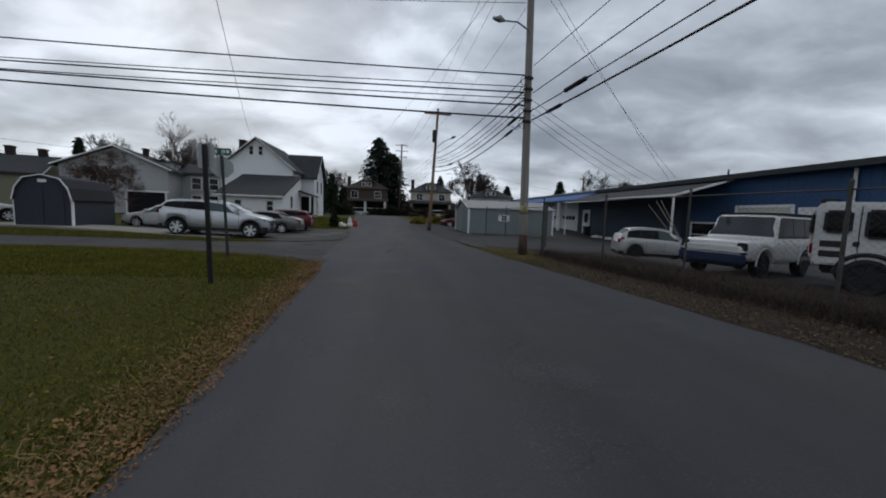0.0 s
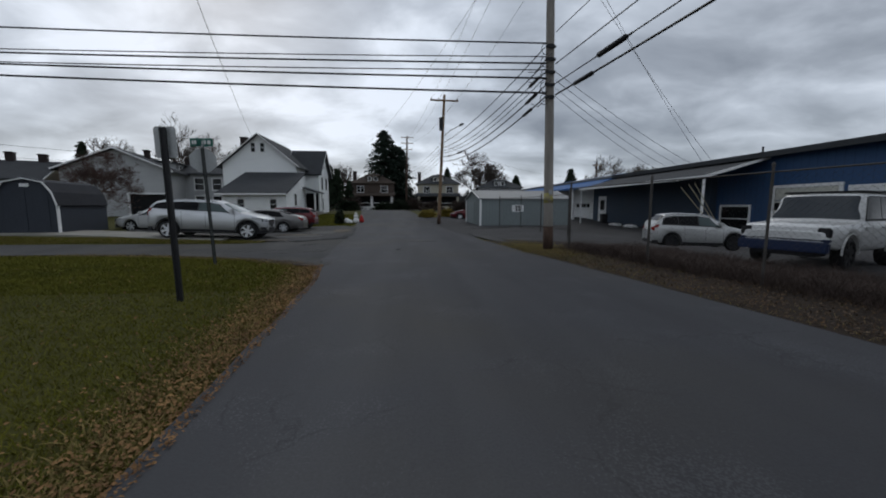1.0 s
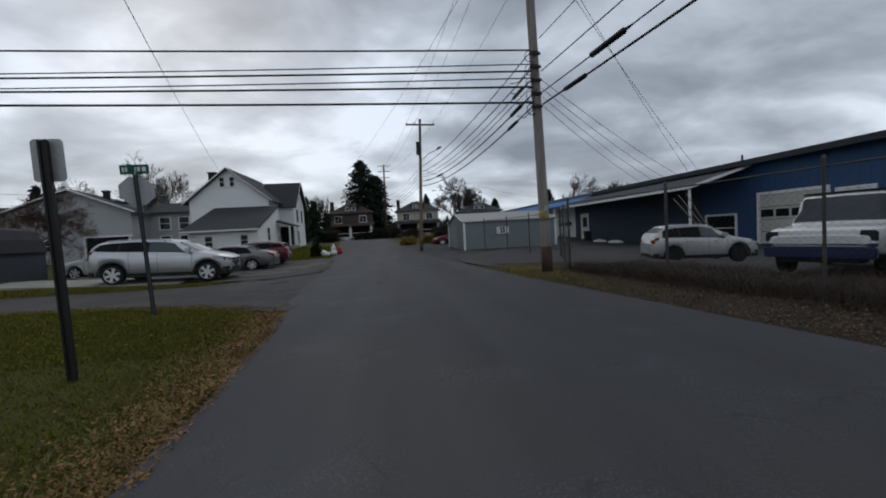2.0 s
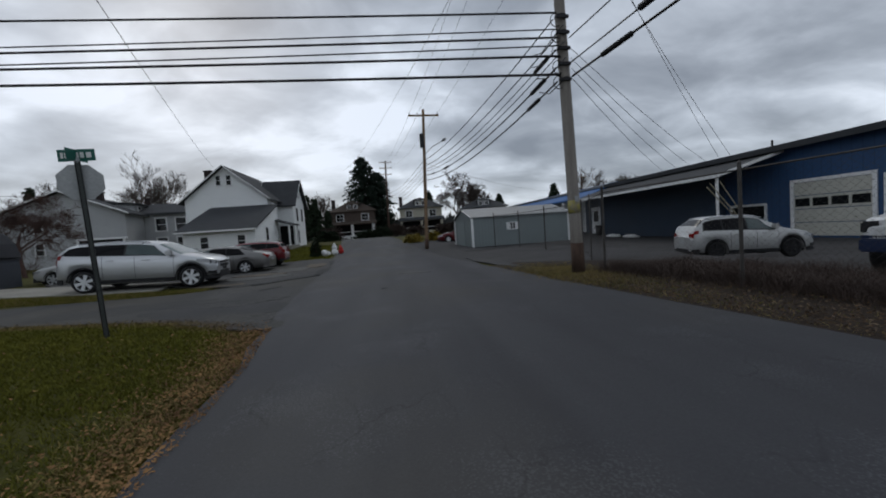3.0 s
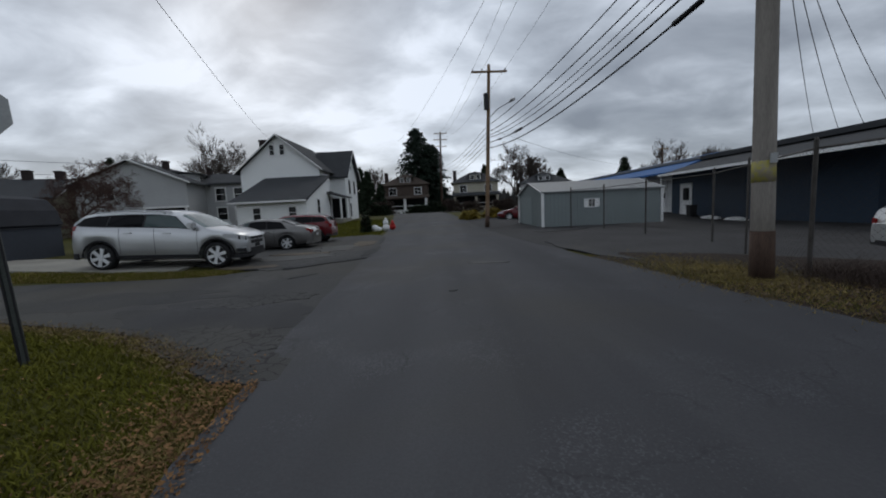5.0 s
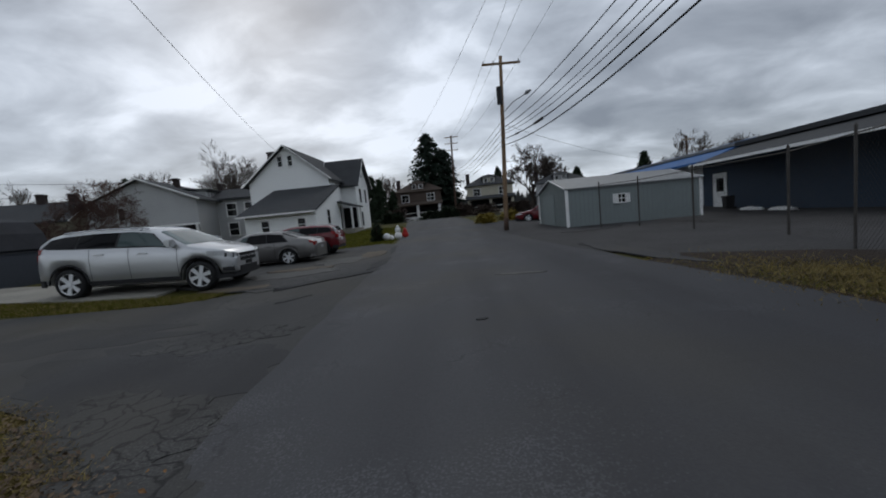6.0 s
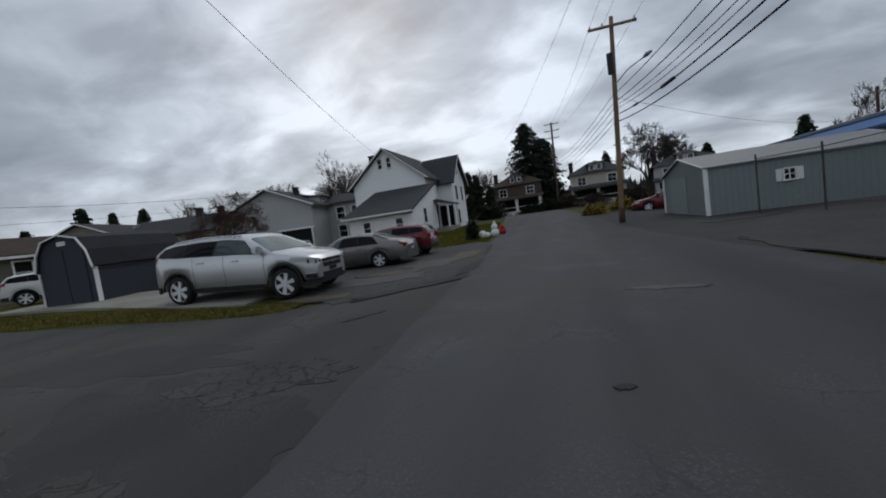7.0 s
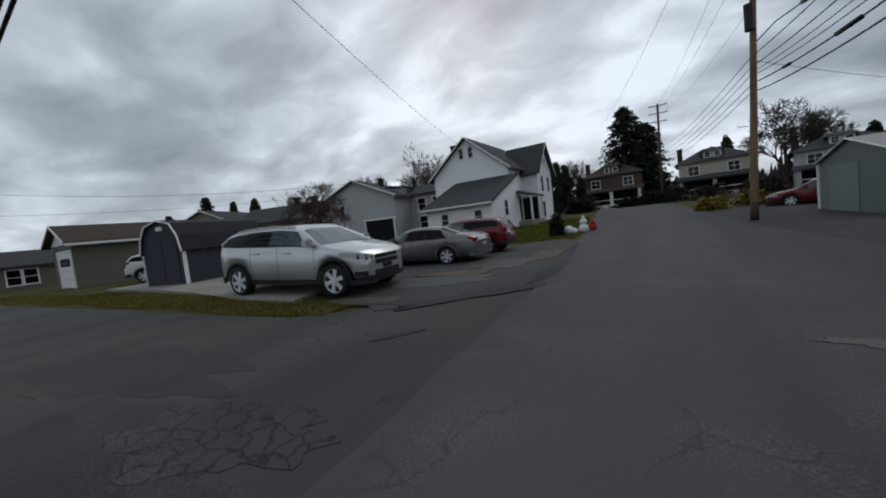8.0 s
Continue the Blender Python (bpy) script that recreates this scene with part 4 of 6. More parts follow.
def metal_garage():
    s = thing("metal_garage", "grey-green steel garage with pale metal roof and a small white window", "garage", pose(5.85, 30.4, 0.0, 0, 0, 2))
    L, d, e, r = 7.2, 5.6, 2.05, 2.75
    gable_walls(s, 0, L, 0, d, 0, e, r, "x", SHEDGREY, 0.1)
    gable_roof(s, 0, L, 0, d, e, r, "x", 0.12, 0.06, PALEROOF)
    for x, y in ((0, 0), (L, 0), (0, d)):
        part("corner_trim", box(x - 0.07, x + 0.07, y - 0.07, y + 0.07, 0, e), TRIM, s)
    w = window(s, 2.95, 0, 1.33, 0.36, 0.42, mullion=True)
    for k in (-1, 1):
        part("shutter", box(2.95 + k * 0.36 - 0.1, 2.95 + k * 0.36 + 0.1, -0.04, 0.0, 1.08, 1.58), TRIM, s)
    part("side_door", box(-0.03, 0.0, 2.2, 4.6, 0.05, 1.9), SHEDGREY, s)


metal_garage()


def blue_building():
    b = thing("workshop_building", "long low blue workshop with a shingled lean-to porch and overhead doors", "building",
              Matrix.Translation((0.2, 4.0, 1.35)) @ Matrix.Scale(1.4, 4) @ Matrix.Translation((-0.2, -4.0, -1.35)))
    x0, x1, y0, y1, e = 16.0, 30.0, 10.7, 52.0, 3.62
    part("wall", box(x0, x0 + 0.2, y0, 30.0, 0, e), BLUEWALL, b)
    part("wall", box(x0, x0 + 0.2, 30.0, y1, 0, e), TRIM, b, "white painted bay wall")
    part("wall", box(x0 + 0.2, x1, y0, y0 + 0.2, 0, e), BLUEWALL, b)
    part("wall", box(x0 + 0.2, x1, y1 - 0.2, y1, 0, e), BLUEWALL, b)
    part("wall", box(x1, x1 + 0.2, y0, y1, 0, e), BLUEWALL, b)
    part("roof", prism([(x0 - 0.5, e - 0.02), (x0 + 7, e + 0.85), (x1 + 0.5, e), (x1 + 0.5, e + 0.14), (x0 + 7, e + 1.0), (x0 - 0.5, e + 0.14)], y1 - y0 + 0.8, axis="y", at=y0 - 0.4), PALEROOF, b)
    part("fascia", box(x0 - 0.56, x0 - 0.5, y0 - 0.4, 29.5, e - 0.1, e + 0.13), SHINGLE, b)
    part("blue_roof", prism([(14.0, 2.85), (16.6, 3.82), (16.6, 3.95), (14.0, 2.98)], y1 - 29.5, axis="y", at=29.5), BLUEROOF, b, "bright blue metal roof over the bays")
    for y in (33.2, 38.0, 43.0, 48.0):
        part("bay_pillar", box(14.1, 14.3, y - 0.12, y + 0.12, 0, 2.85), TRIM, b)
    part("downspout", tube([(x0 - 0.08, y0 + 2.3, 0.1), (x0 - 0.08, y0 + 2.3, e - 0.1)], 0.06, 8), TRIM, b)
    # lean-to porch
    ya, yb = 17.85, 29.5
    part("porch_roof", prism([(13.0, 2.62), (16.1, 3.5), (16.1, 3.62), (13.0, 2.74)], yb - ya, axis="y", at=ya), SHINGLE, b)
    part("porch_fascia", box(12.94, 13.0, ya, yb, 2.64, 2.76), TRIM, b)
    part("porch_rake", prism([(13.0, 2.65), (16.1, 3.53), (16.1, 3.64), (13.0, 2.76)], 0.05, axis="y", at=ya - 0.05), TRIM, b)
    for y in (ya + 0.1, yb - 0.1):
        part("porch_post", box(13.05, 13.13, y - 0.035, y + 0.035, 0, 2.62), TRIM, b)
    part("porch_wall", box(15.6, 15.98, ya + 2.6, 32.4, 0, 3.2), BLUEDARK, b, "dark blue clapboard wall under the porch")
    door(b, 15.6, 30.9, 0.1, 0.95, 2.05, "x-")
    # openings of the street wall
    overhead_door(b, x0, 16.25, 0.15, 2.4, 2.05, "x-", CREAMSIDE_PLAIN, 4)
    window(b, x0, 19.35, 0.85, 1.5, 1.15, "x-")
    door(b, x0, 14.2, 0.1, 0.95, 2.0, "x-")
    for y in (35.0, 39.2, 43.4):
        overhead_door(b, x0, y, 0.1, 2.6, 2.3, "x-", TRIM, 4)
    part("vent_pipe", tube([(x0 + 0.3, 18.5, e), (x0 + 0.3, 18.5, e + 0.5)], 0.04, 8), DARKSTEEL, b)


CREAMSIDE_PLAIN = material("cream_door_paint", (0.50, 0.49, 0.43), (0.40, 0.39, 0.34), 0.5, grain=9, blotch=0.6, bump=0.05)
blue_building()

# ---- vehicles ----
def curve(poly, x):
    """Smooth reading of a polyline of (x, value)."""
    if x <= poly[0][0]:
        return poly[0][1]
    for (xa, a), (xb, b) in zip(poly, poly[1:]):
        if x <= xb:
            return a + (b - a) * (x - xa) / (xb - xa)
    return poly[-1][1]


def paint(name, base, metal=0.0, rough=0.35):
    return material(name, base, tuple(0.9 * c for c in base), rough, metal, grain=60, blotch=0.8, bump=0.0, coat=0.6, amount=0.9)


SILVER = paint("silver_paint", (0.50, 0.51, 0.52), 0.7, 0.32)
GREYPAINT = paint("grey_paint", (0.16, 0.155, 0.15), 0.65, 0.35)
REDPAINT = paint("red_paint", (0.105, 0.006, 0.010), 0.1, 0.3)
WHITEPAINT = paint("white_car_paint", (0.56, 0.56, 0.55), 0.0, 0.35)
ALLOY = material("alloy_rim", (0.66, 0.67, 0.68), (0.55, 0.56, 0.57), 0.4, 0.35, bump=0)
CHROME = material("chrome_trim", (0.60, 0.61, 0.62), (0.5, 0.5, 0.52), 0.2, 0.9, bump=0)
LAMP = material("clear_lamp", (0.62, 0.64, 0.65), (0.34, 0.35, 0.36), 0.2, 0.2, bump=0)
TAIL = material("red_lamp", (0.24, 0.010, 0.010), (0.14, 0.006, 0.006), 0.2, bump=0)
CLADDING = material("dark_plastic", (0.022, 0.022, 0.024), rough=0.6, bump=0.1)


def wheel(parent, x, y, r, side, spokes=5, rim_mat=None, width=0.23):
    w = new("wheel")
    w.parent = parent
    w.matrix_basis = pose(x, y, r, 0, 0, 0 if side < 0 else 180)
    bm = bmesh.new()
    ring, n = [], 28
    prof = [(0.72 * r, -0.5), (0.78 * r, -0.52), (0.94 * r, -0.48), (r, -0.32), (r, 0.32), (0.94 * r, 0.48), (0.72 * r, 0.5)]
    for k in range(n):
        a = k * math.tau / n
        ring.append([bm.verts.new((q * math.cos(a), d * width, q * math.sin(a))) for q, d in prof])
    for k in range(n):
        u, v = ring[k], ring[(k + 1) % n]
        for i in range(len(prof) - 1):
            bm.faces.new((u[i], u[i + 1], v[i + 1], v[i]))
    part("tyre", bm, BLACK, w, "black rubber tyre", True)
    bm = bmesh.new()
    tube([(0, -0.30 * width, 0), (0, 0.4 * width, 0)], 0.71 * r, 24, bm)
    part("hub_disc", bm, DARKSTEEL, w)
    bm = bmesh.new()
    ro, ri = 0.755 * r, 0.68 * r
    for k in range(n):
        a, b = k * math.tau / n, (k + 1) * math.tau / n
        q = [bm.verts.new((s * math.cos(c), d, s * math.sin(c))) for s, c, d in ((ri, a, -0.40 * width), (ro, a, -0.50 * width), (ro, b, -0.50 * width), (ri, b, -0.40 * width))]
        bm.faces.new(q)
    for k in range(spokes):
        a = k * math.tau / spokes + 0.3
        c, s = math.cos(a), math.sin(a)
        t = 0.12 * r
        q = [(0.08 * r, -0.8), (ri + 0.02, -1.15), (ri + 0.02, 1.15), (0.08 * r, 0.8)]
        f = [bm.verts.new((u * c - v * t * s, -0.46 * width, u * s + v * t * c)) for u, v in q]
        g = [bm.verts.new((u * c - v * t * s, -0.34 * width, u * s + v * t * c)) for u, v in q]
        bm.faces.new(f)
        for i in range(4):
            bm.faces.new((f[i], f[(i + 1) % 4], g[(i + 1) % 4], g[i]))
    tube([(0, -0.52 * width, 0), (0, -0.3 * width, 0)], 0.16 * r, 12, bm)
    part("rim", bm, rim_mat or ALLOY, w, "spoked alloy rim")
    return w


def car(name, label, category, m, W, top, belt, axles, r, body_mat, roof_w=0.74, low=0.26, sill=0.42, side_glass=(), shield=None, back_glass=None,
        glass=None, boxy=0.0, rails=False, lamps=True, spokes=6, rim_mat=None, clad=True, grille=True, end_taper=0.13, mirrors=True, shield_mat=None):
    """A car with its nose towards +x, lofted from its outline: arches cut into the sides, glass, lamps, wheels as parts."""
    c = thing(name, label, category, m)
    x0, x1 = top[0][0], top[-1][0]
    ra = r * 1.19

    def half(x):
        t = (x - x0) / (x1 - x0) * 2 - 1
        nose, tail = max(0.0, (x - x1 + 0.75) / 0.75), max(0.0, (x0 + 0.5 - x) / 0.5)
        return W / 2 * (1 - 0.02 * t * t - 2.1 * end_taper * nose ** 2.4 - 1.1 * end_taper * tail ** 2.6)

    def bottom(x):
        z = low + 0.10 * smoothstep(0.55, 1.0, abs((x - x0) / (x1 - x0) * 2 - 1))
        for a in axles:
            if abs(x - a) < ra:
                z = max(z, r + math.sqrt(ra * ra - (x - a) ** 2))
        return z

    def section(x):
        h, t = half(x), curve(top, x)
        b = min(curve(belt, x), t - 0.05)
        zb = bottom(x)
        up = smoothstep(0.1, 0.42, t - b)
        rw = h * (0.94 + (roof_w - 0.94) * up)
        mid = max(zb + 0.06, 0.52 * b)
        shoulder = max(mid + 0.02, 0.82 * b)
        return [(0.0, zb), (0.90 * h, zb), (0.955 * h, zb + 0.03), (0.985 * h, mid), (1.0 * h, shoulder), (0.955 * h, max(b, shoulder + 0.01)),
                (rw, t - 0.04 - 0.06 * up), (rw - 0.05 - 0.05 * up, t - 0.015), (0.0, t)]

    def spot(x, v, out=0.0, side=-1):
        s = section(x)
        i = min(int(v), 7)
        f = v - i
        (ya, za), (yb, zb) = s[i], s[i + 1]
        y, z = ya + (yb - ya) * f, za + (zb - za) * f
        dy, dz = zb - za, -(yb - ya)
        n = math.hypot(dy, dz) or 1
        return Vector((x, side * (y + out * dy / n), z + out * dz / n))

    xs = [x0 + (x1 - x0) * i / 120 for i in range(121)]
    bm = bmesh.new()
    rows = []
    for x in xs:
        s = section(x)
        rows.append([bm.verts.new((x, -y, z)) for y, z in s] + [bm.verts.new((x, y, z)) for y, z in s[-2:0:-1]])
    k = len(rows[0])

    def puffed(ring, out, s):
        mid = sum((v.co for v in ring), Vector()) / k
        return [bm.verts.new((v.co.x + out, mid.y + (v.co.y - mid.y) * s, mid.z + (v.co.z - mid.z) * s)) for v in ring]

    first, last = rows[0], rows[-1]
    rows = [puffed(first, -0.05, 0.84), puffed(first, -0.03, 0.95)] + rows + [puffed(last, 0.03, 0.95), puffed(last, 0.05, 0.84)]
    for u, v in zip(rows, rows[1:]):
        for i in range(k):
            bm.faces.new((u[i], u[(i + 1) % k], v[(i + 1) % k], v[i]))
    bm.faces.new(rows[0]), bm.faces.new(rows[-1])
    body = part("body", bm, body_mat, c, "", True)
    body.data.polygons.foreach_set("use_smooth", [len(p.vertices) == 4 for p in body.data.polygons])

    def patch(nm, xa, xb, xat, xbt, va, vb, mat, side, out=0.006, nx=10, nv=5, parent=None, label=""):
        bm = bmesh.new()
        g = []
        for i in range(nx + 1):
            col = []
            for j in range(nv + 1):
                f = j / nv
                lo, hi = xa + (xat - xa) * f, xb + (xbt - xb) * f
                col.append(bm.verts.new(spot(lo + (hi - lo) * i / nx, va + (vb - va) * f, out, side)))
            g.append(col)
        for i in range(nx):
            for j in range(nv):
                bm.faces.new((g[i][j], g[i + 1][j], g[i + 1][j + 1], g[i][j + 1]))
        return part(nm, bm, mat, parent or c, label, True)

    glass = glass or CARGLASS
    for s in (-1, 1):
        if side_glass:
            a, z = side_glass[0], side_glass[-1]
            patch("window_surround", a[0] - 0.07, z[1] + 0.07, a[2] - 0.05, z[3] + 0.04, 5.04, 5.99, CLADDING, s, 0.004, 16)
        for n, (xa, xb, xat, xbt) in enumerate(side_glass):
            patch("side_window", xa, xb, xat, xbt, 5.12, 5.95, FRONTGLASS if n == len(side_glass) - 1 and not boxy == 1.0 else glass, s, 0.008)

    def strip(nm, ya, yb, za, zb, mat, out=0.008, end=1, parent=None, label="", thick=0.03):
        """A fitting that follows the rounded plan of the nose (end=1) or tail (end=-1), from y=ya to y=yb, between heights za at ya and zb at yb."""
        xe = x1 if end > 0 else x0

        def reach(y):
            y = abs(y) / 0.985
            if y <= half(xe):
                return xe + end * 0.05 * (1 - (y / half(xe)) ** 4)
            lo, hi = xe, xe - end * 0.75
            for _ in range(24):
                m = (lo + hi) / 2
                lo, hi = (m, hi) if half(m) < y else (lo, m)
            return lo
        bm = bmesh.new()
        cols = []
        n = max(2, int(abs(yb - ya) / 0.06))
        for i in range(n + 1):
            f = i / n
            y = ya + (yb - ya) * f
            x = reach(y) + end * out
            y2 = y + (out * (1 if y > 0 else -1) if abs(y) > half(xe) * 0.9 else 0)
            lo, hi = za[0] + (zb[0] - za[0]) * f, za[1] + (zb[1] - za[1]) * f
            cols.append([bm.verts.new(p) for p in ((x, y2, lo), (x, y2, hi), (x - end * thick, y2 * 0.97, hi), (x - end * thick, y2 * 0.97, lo))])
        for u, v in zip(cols, cols[1:]):
            for j in range(4):
                bm.faces.new((u[j], v[j], v[(j + 1) % 4], u[(j + 1) % 4]))
        bm.faces.new(cols[0]), bm.faces.new(cols[-1])
        return part(nm, bm, mat, parent or c, label)

    def across(nm, xa, xb, mat):
        bm = bmesh.new()
        g = []
        for i in range(9):
            x = xa + (xb - xa) * i / 8
            line = [spot(x, v, 0.008, -1) for v in (6.6, 7.0, 7.3, 7.65)] + [spot(x, 8, 0.008, -1)] + [spot(x, v, 0.008, 1) for v in (7.65, 7.3, 7.0, 6.6)]
            g.append([bm.verts.new(p) for p in line])
        for u, v in zip(g, g[1:]):
            for j in range(8):
                bm.faces.new((u[j], u[j + 1], v[j + 1], v[j]))
        part(nm, bm, mat, c, "", True)

    if shield:
        across("windshield", *shield, shield_mat or PALEGLASS)
    if back_glass:
        across("rear_window", *back_glass, glass)
    for s in (-1, 1):
        if clad:
            patch("sill_trim", axles[0] + ra + 0.02, axles[1] - ra - 0.02, axles[0] + ra + 0.02, axles[1] - ra - 0.02, 1.9, 2.35, CLADDING, s)
        for a in axles:
            bmx = bmesh.new()
            pts = [(a + (ra + 0.02) * math.cos(q), -s * 0 + s * (half(a) * 0.99), r + (ra + 0.02) * math.sin(q)) for q in [math.pi * k / 14 for k in range(15)]]
            tube([Vector(p) for p in pts], 0.022, 6, bmx)
            part("arch_lip", bmx, CLADDING if clad else body_mat, c)
        hx = [q for q in (axles[0] + 0.75, axles[0] + 1.75) if q < axles[1] - ra]
        for q in hx:
            p = spot(q, 4.35, 0.015, s)
            part("door_handle", box(p.x - 0.11, p.x + 0.11, p.y - 0.02, p.y + 0.02, p.z - 0.018, p.z + 0.018, 0.006), body_mat, c)
        for q in (axles[0] + 0.52, axles[0] + 1.42, axles[1] - ra - 0.06):
            patch("door_gap", q - 0.006, q + 0.006, q - 0.006, q + 0.006, 2.4, 5.0, CLADDING, s, 0.003, 1, 5)
        if shield and mirrors:
            q = shield[1] - 0.28
            p = spot(q, 5.15, 0.10, s)
            part("wing_mirror", box(p.x - 0.11, p.x + 0.07, p.y - 0.11, p.y + 0.10, p.z - 0.03, p.z + 0.14, 0.035), body_mat, c)
        if lamps:
            hw, q = W / 2, curve(top, x1 - 0.12)
            hl = strip("headlight", s * 0.46 * hw, s * 0.95 * hw, (0.74 * q, 0.88 * q), (0.88 * q, 1.0 * q), LAMP, 0.012, 1, None, "clear headlamp unit")
            for k in range(3):
                y = s * (0.54 + 0.12 * k) * hw
                strip("lamp_bezel", y, y + s * 0.025, (0.76 * q + 0.025 * k, 0.87 * q + 0.022 * k), (0.765 * q + 0.025 * k, 0.875 * q + 0.022 * k), CLADDING, 0.017, 1, hl)
            fp = strip("fog_pod", s * 0.56 * hw, s * 0.84 * hw, (0.40 * q, 0.53 * q), (0.45 * q, 0.55 * q), CLADDING, 0.012)
            strip("fog_light", s * 0.60 * hw, s * 0.82 * hw, (0.525 * q, 0.555 * q), (0.545 * q, 0.57 * q), CHROME, 0.02, 1, fp)
            b0 = curve(top, x0 + 0.03)
            strip("tail_light_inner", s * 0.62 * hw, s * 0.86 * hw, (0.80 * b0, 0.96 * b0), (0.80 * b0, 0.97 * b0), TAIL, 0.01, -1)
            patch("tail_light", x0 + 0.02, x0 + 0.17, x0 + 0.06, x0 + 0.24, 4.45, 5.15, TAIL, s, 0.008)
        if rails:
            za = curve(top, x0 + 0.7)
            pts = [Vector((x, s * (half(x) * roof_w - 0.06), curve(top, x) - 0.012)) for x in [x0 + 0.55 + 0.25 * i for i in range(9)]]
            part("roof_rail", tube(pts, 0.02, 6), CHROME, c)
    hw, q = W / 2, curve(top, x1 - 0.12)
    if grille:
        gr = strip("grille", -0.43 * hw, 0.43 * hw, (0.66 * q, 0.88 * q), (0.66 * q, 0.88 * q), CLADDING, 0.012, 1, None, "black grille with bright bar")
        strip("grille_bar", -0.43 * hw, 0.43 * hw, (0.765 * q, 0.79 * q), (0.765 * q, 0.79 * q), body_mat, 0.022, 1, gr)
        strip("badge", -0.10, 0.10, (0.75 * q, 0.805 * q), (0.75 * q, 0.805 * q), CHROME, 0.032, 1, gr)
        strip("air_intake", -0.50 * hw, 0.50 * hw, (0.36 * q, 0.53 * q), (0.36 * q, 0.53 * q), CLADDING, 0.012)
        strip("front_skirt", -0.92 * hw, 0.92 * hw, (low - 0.02, low + 0.08), (low + 0.02, low + 0.10), CLADDING, 0.014)
        strip("number_plate", -0.16, 0.16, (0.55 * q, 0.65 * q), (0.55 * q, 0.65 * q), CLADDING, 0.02)
    strip("rear_bumper", -0.93 * hw, 0.93 * hw, (low + 0.04, low + 0.20), (low + 0.08, low + 0.20), CLADDING if clad else body_mat, 0.012, -1)
    strip("rear_plate", -0.16, 0.16, (low + 0.40, low + 0.52), (low + 0.40, low + 0.52), LAMP, 0.015, -1)
    part("underbody", box(x0 + 0.3, x1 - 0.3, -W / 2 + 0.27, W / 2 - 0.27, low - 0.04, r + ra + 0.04), BLACK, c)
    for a in axles:
        for s in (-1, 1):
            wheel(c, a, s * (W / 2 - 0.13), r, s, spokes, rim_mat)
    return c


SUV_TOP = [(-2.30, 0.92), (-2.29, 1.06), (-2.23, 1.24), (-2.02, 1.50), (-1.74, 1.585), (-0.9, 1.63), (-0.1, 1.62), (0.32, 1.575), (0.58, 1.49), (1.26, 1.13), (1.45, 1.09), (1.85, 1.02), (2.04, 0.96), (2.14, 0.89), (2.18, 0.80)]
SUV_BELT = [(-2.7, 1.25), (-1.5, 1.17), (0.5, 1.11), (1.4, 1.03), (2.6, 0.87)]
SUV_GLASS = [(-2.08, -1.34, -1.92, -1.34), (-1.30, -0.42, -1.30, -0.42), (-0.36, 0.80, -0.36, 0.35)]


def suv(label, m, mat, s=1.0, rails=True, glass=None):
    f = lambda pl: [(x * s, z * s) for x, z in pl]
    return car("suv", label, "car", m, 1.98 * s, f(SUV_TOP), f(SUV_BELT), (-1.51 * s, 1.51 * s), 0.36 * s, mat, 0.73, 0.27, 0.5,
               [tuple(v * s for v in g) for g in SUV_GLASS], (0.53 * s, 1.23 * s), (-2.21 * s, -2.04 * s), glass, 0.3, rails)


SED_TOP = [(-2.4, 0.86), (-2.36, 0.98), (-2.1, 1.08), (-1.75, 1.13), (-1.05, 1.40), (-0.5, 1.46), (0.1, 1.45), (0.45, 1.37), (1.1, 1.0), (1.3, 0.96), (2.0, 0.84), (2.3, 0.74), (2.38, 0.62)]
SED_BELT = [(-2.4, 0.98), (0.5, 0.93), (1.2, 0.90), (2.4, 0.75)]
SED_GLASS = [(-1.35, -0.55, -1.08, -0.5), (-0.5, 0.3, -0.46, 0.2), (0.35, 0.85, 0.25, 0.42)]


def sedan(label, m, mat, s=1.0, rim=None):
    f = lambda pl: [(x * s, z * s) for x, z in pl]
    return car("sedan", label, "car", m, 1.83 * s, f(SED_TOP), f(SED_BELT), (-1.36 * s, 1.38 * s), 0.325 * s, mat, 0.72, 0.20, 0.4,
               [tuple(v * s for v in g) for g in SED_GLASS], (0.48 * s, 1.08 * s), (-1.72 * s, -1.1 * s), None, 0.0, False, clad=False, rim_mat=rim)


HATCH_TOP = [(-2.1, 0.9), (-2.06, 1.08), (-1.95, 1.25), (-1.6, 1.50), (-1.2, 1.56), (-0.2, 1.57), (0.35, 1.48), (1.05, 1.06), (1.25, 1.01), (1.9, 0.88), (2.12, 0.78), (2.2, 0.64)]
HATCH_BELT = [(-2.2, 1.08), (0.5, 0.98), (1.1, 0.95), (2.2, 0.8)]
HATCH_GLASS = [(-1.7, -1.05, -1.62, -1.05), (-1.0, -0.2, -1.0, -0.2), (-0.15, 0.75, -0.15, 0.3)]


def hatch(label, m, mat, rails=False):
    return car("hatchback", label, "car", m, 1.82, HATCH_TOP, HATCH_BELT, (-1.3, 1.32), 0.335, mat, 0.72, 0.22, 0.4, HATCH_GLASS, (0.4, 1.03), (-1.93, -1.63), None, 0.1, rails, rim_mat=DARKSTEEL)


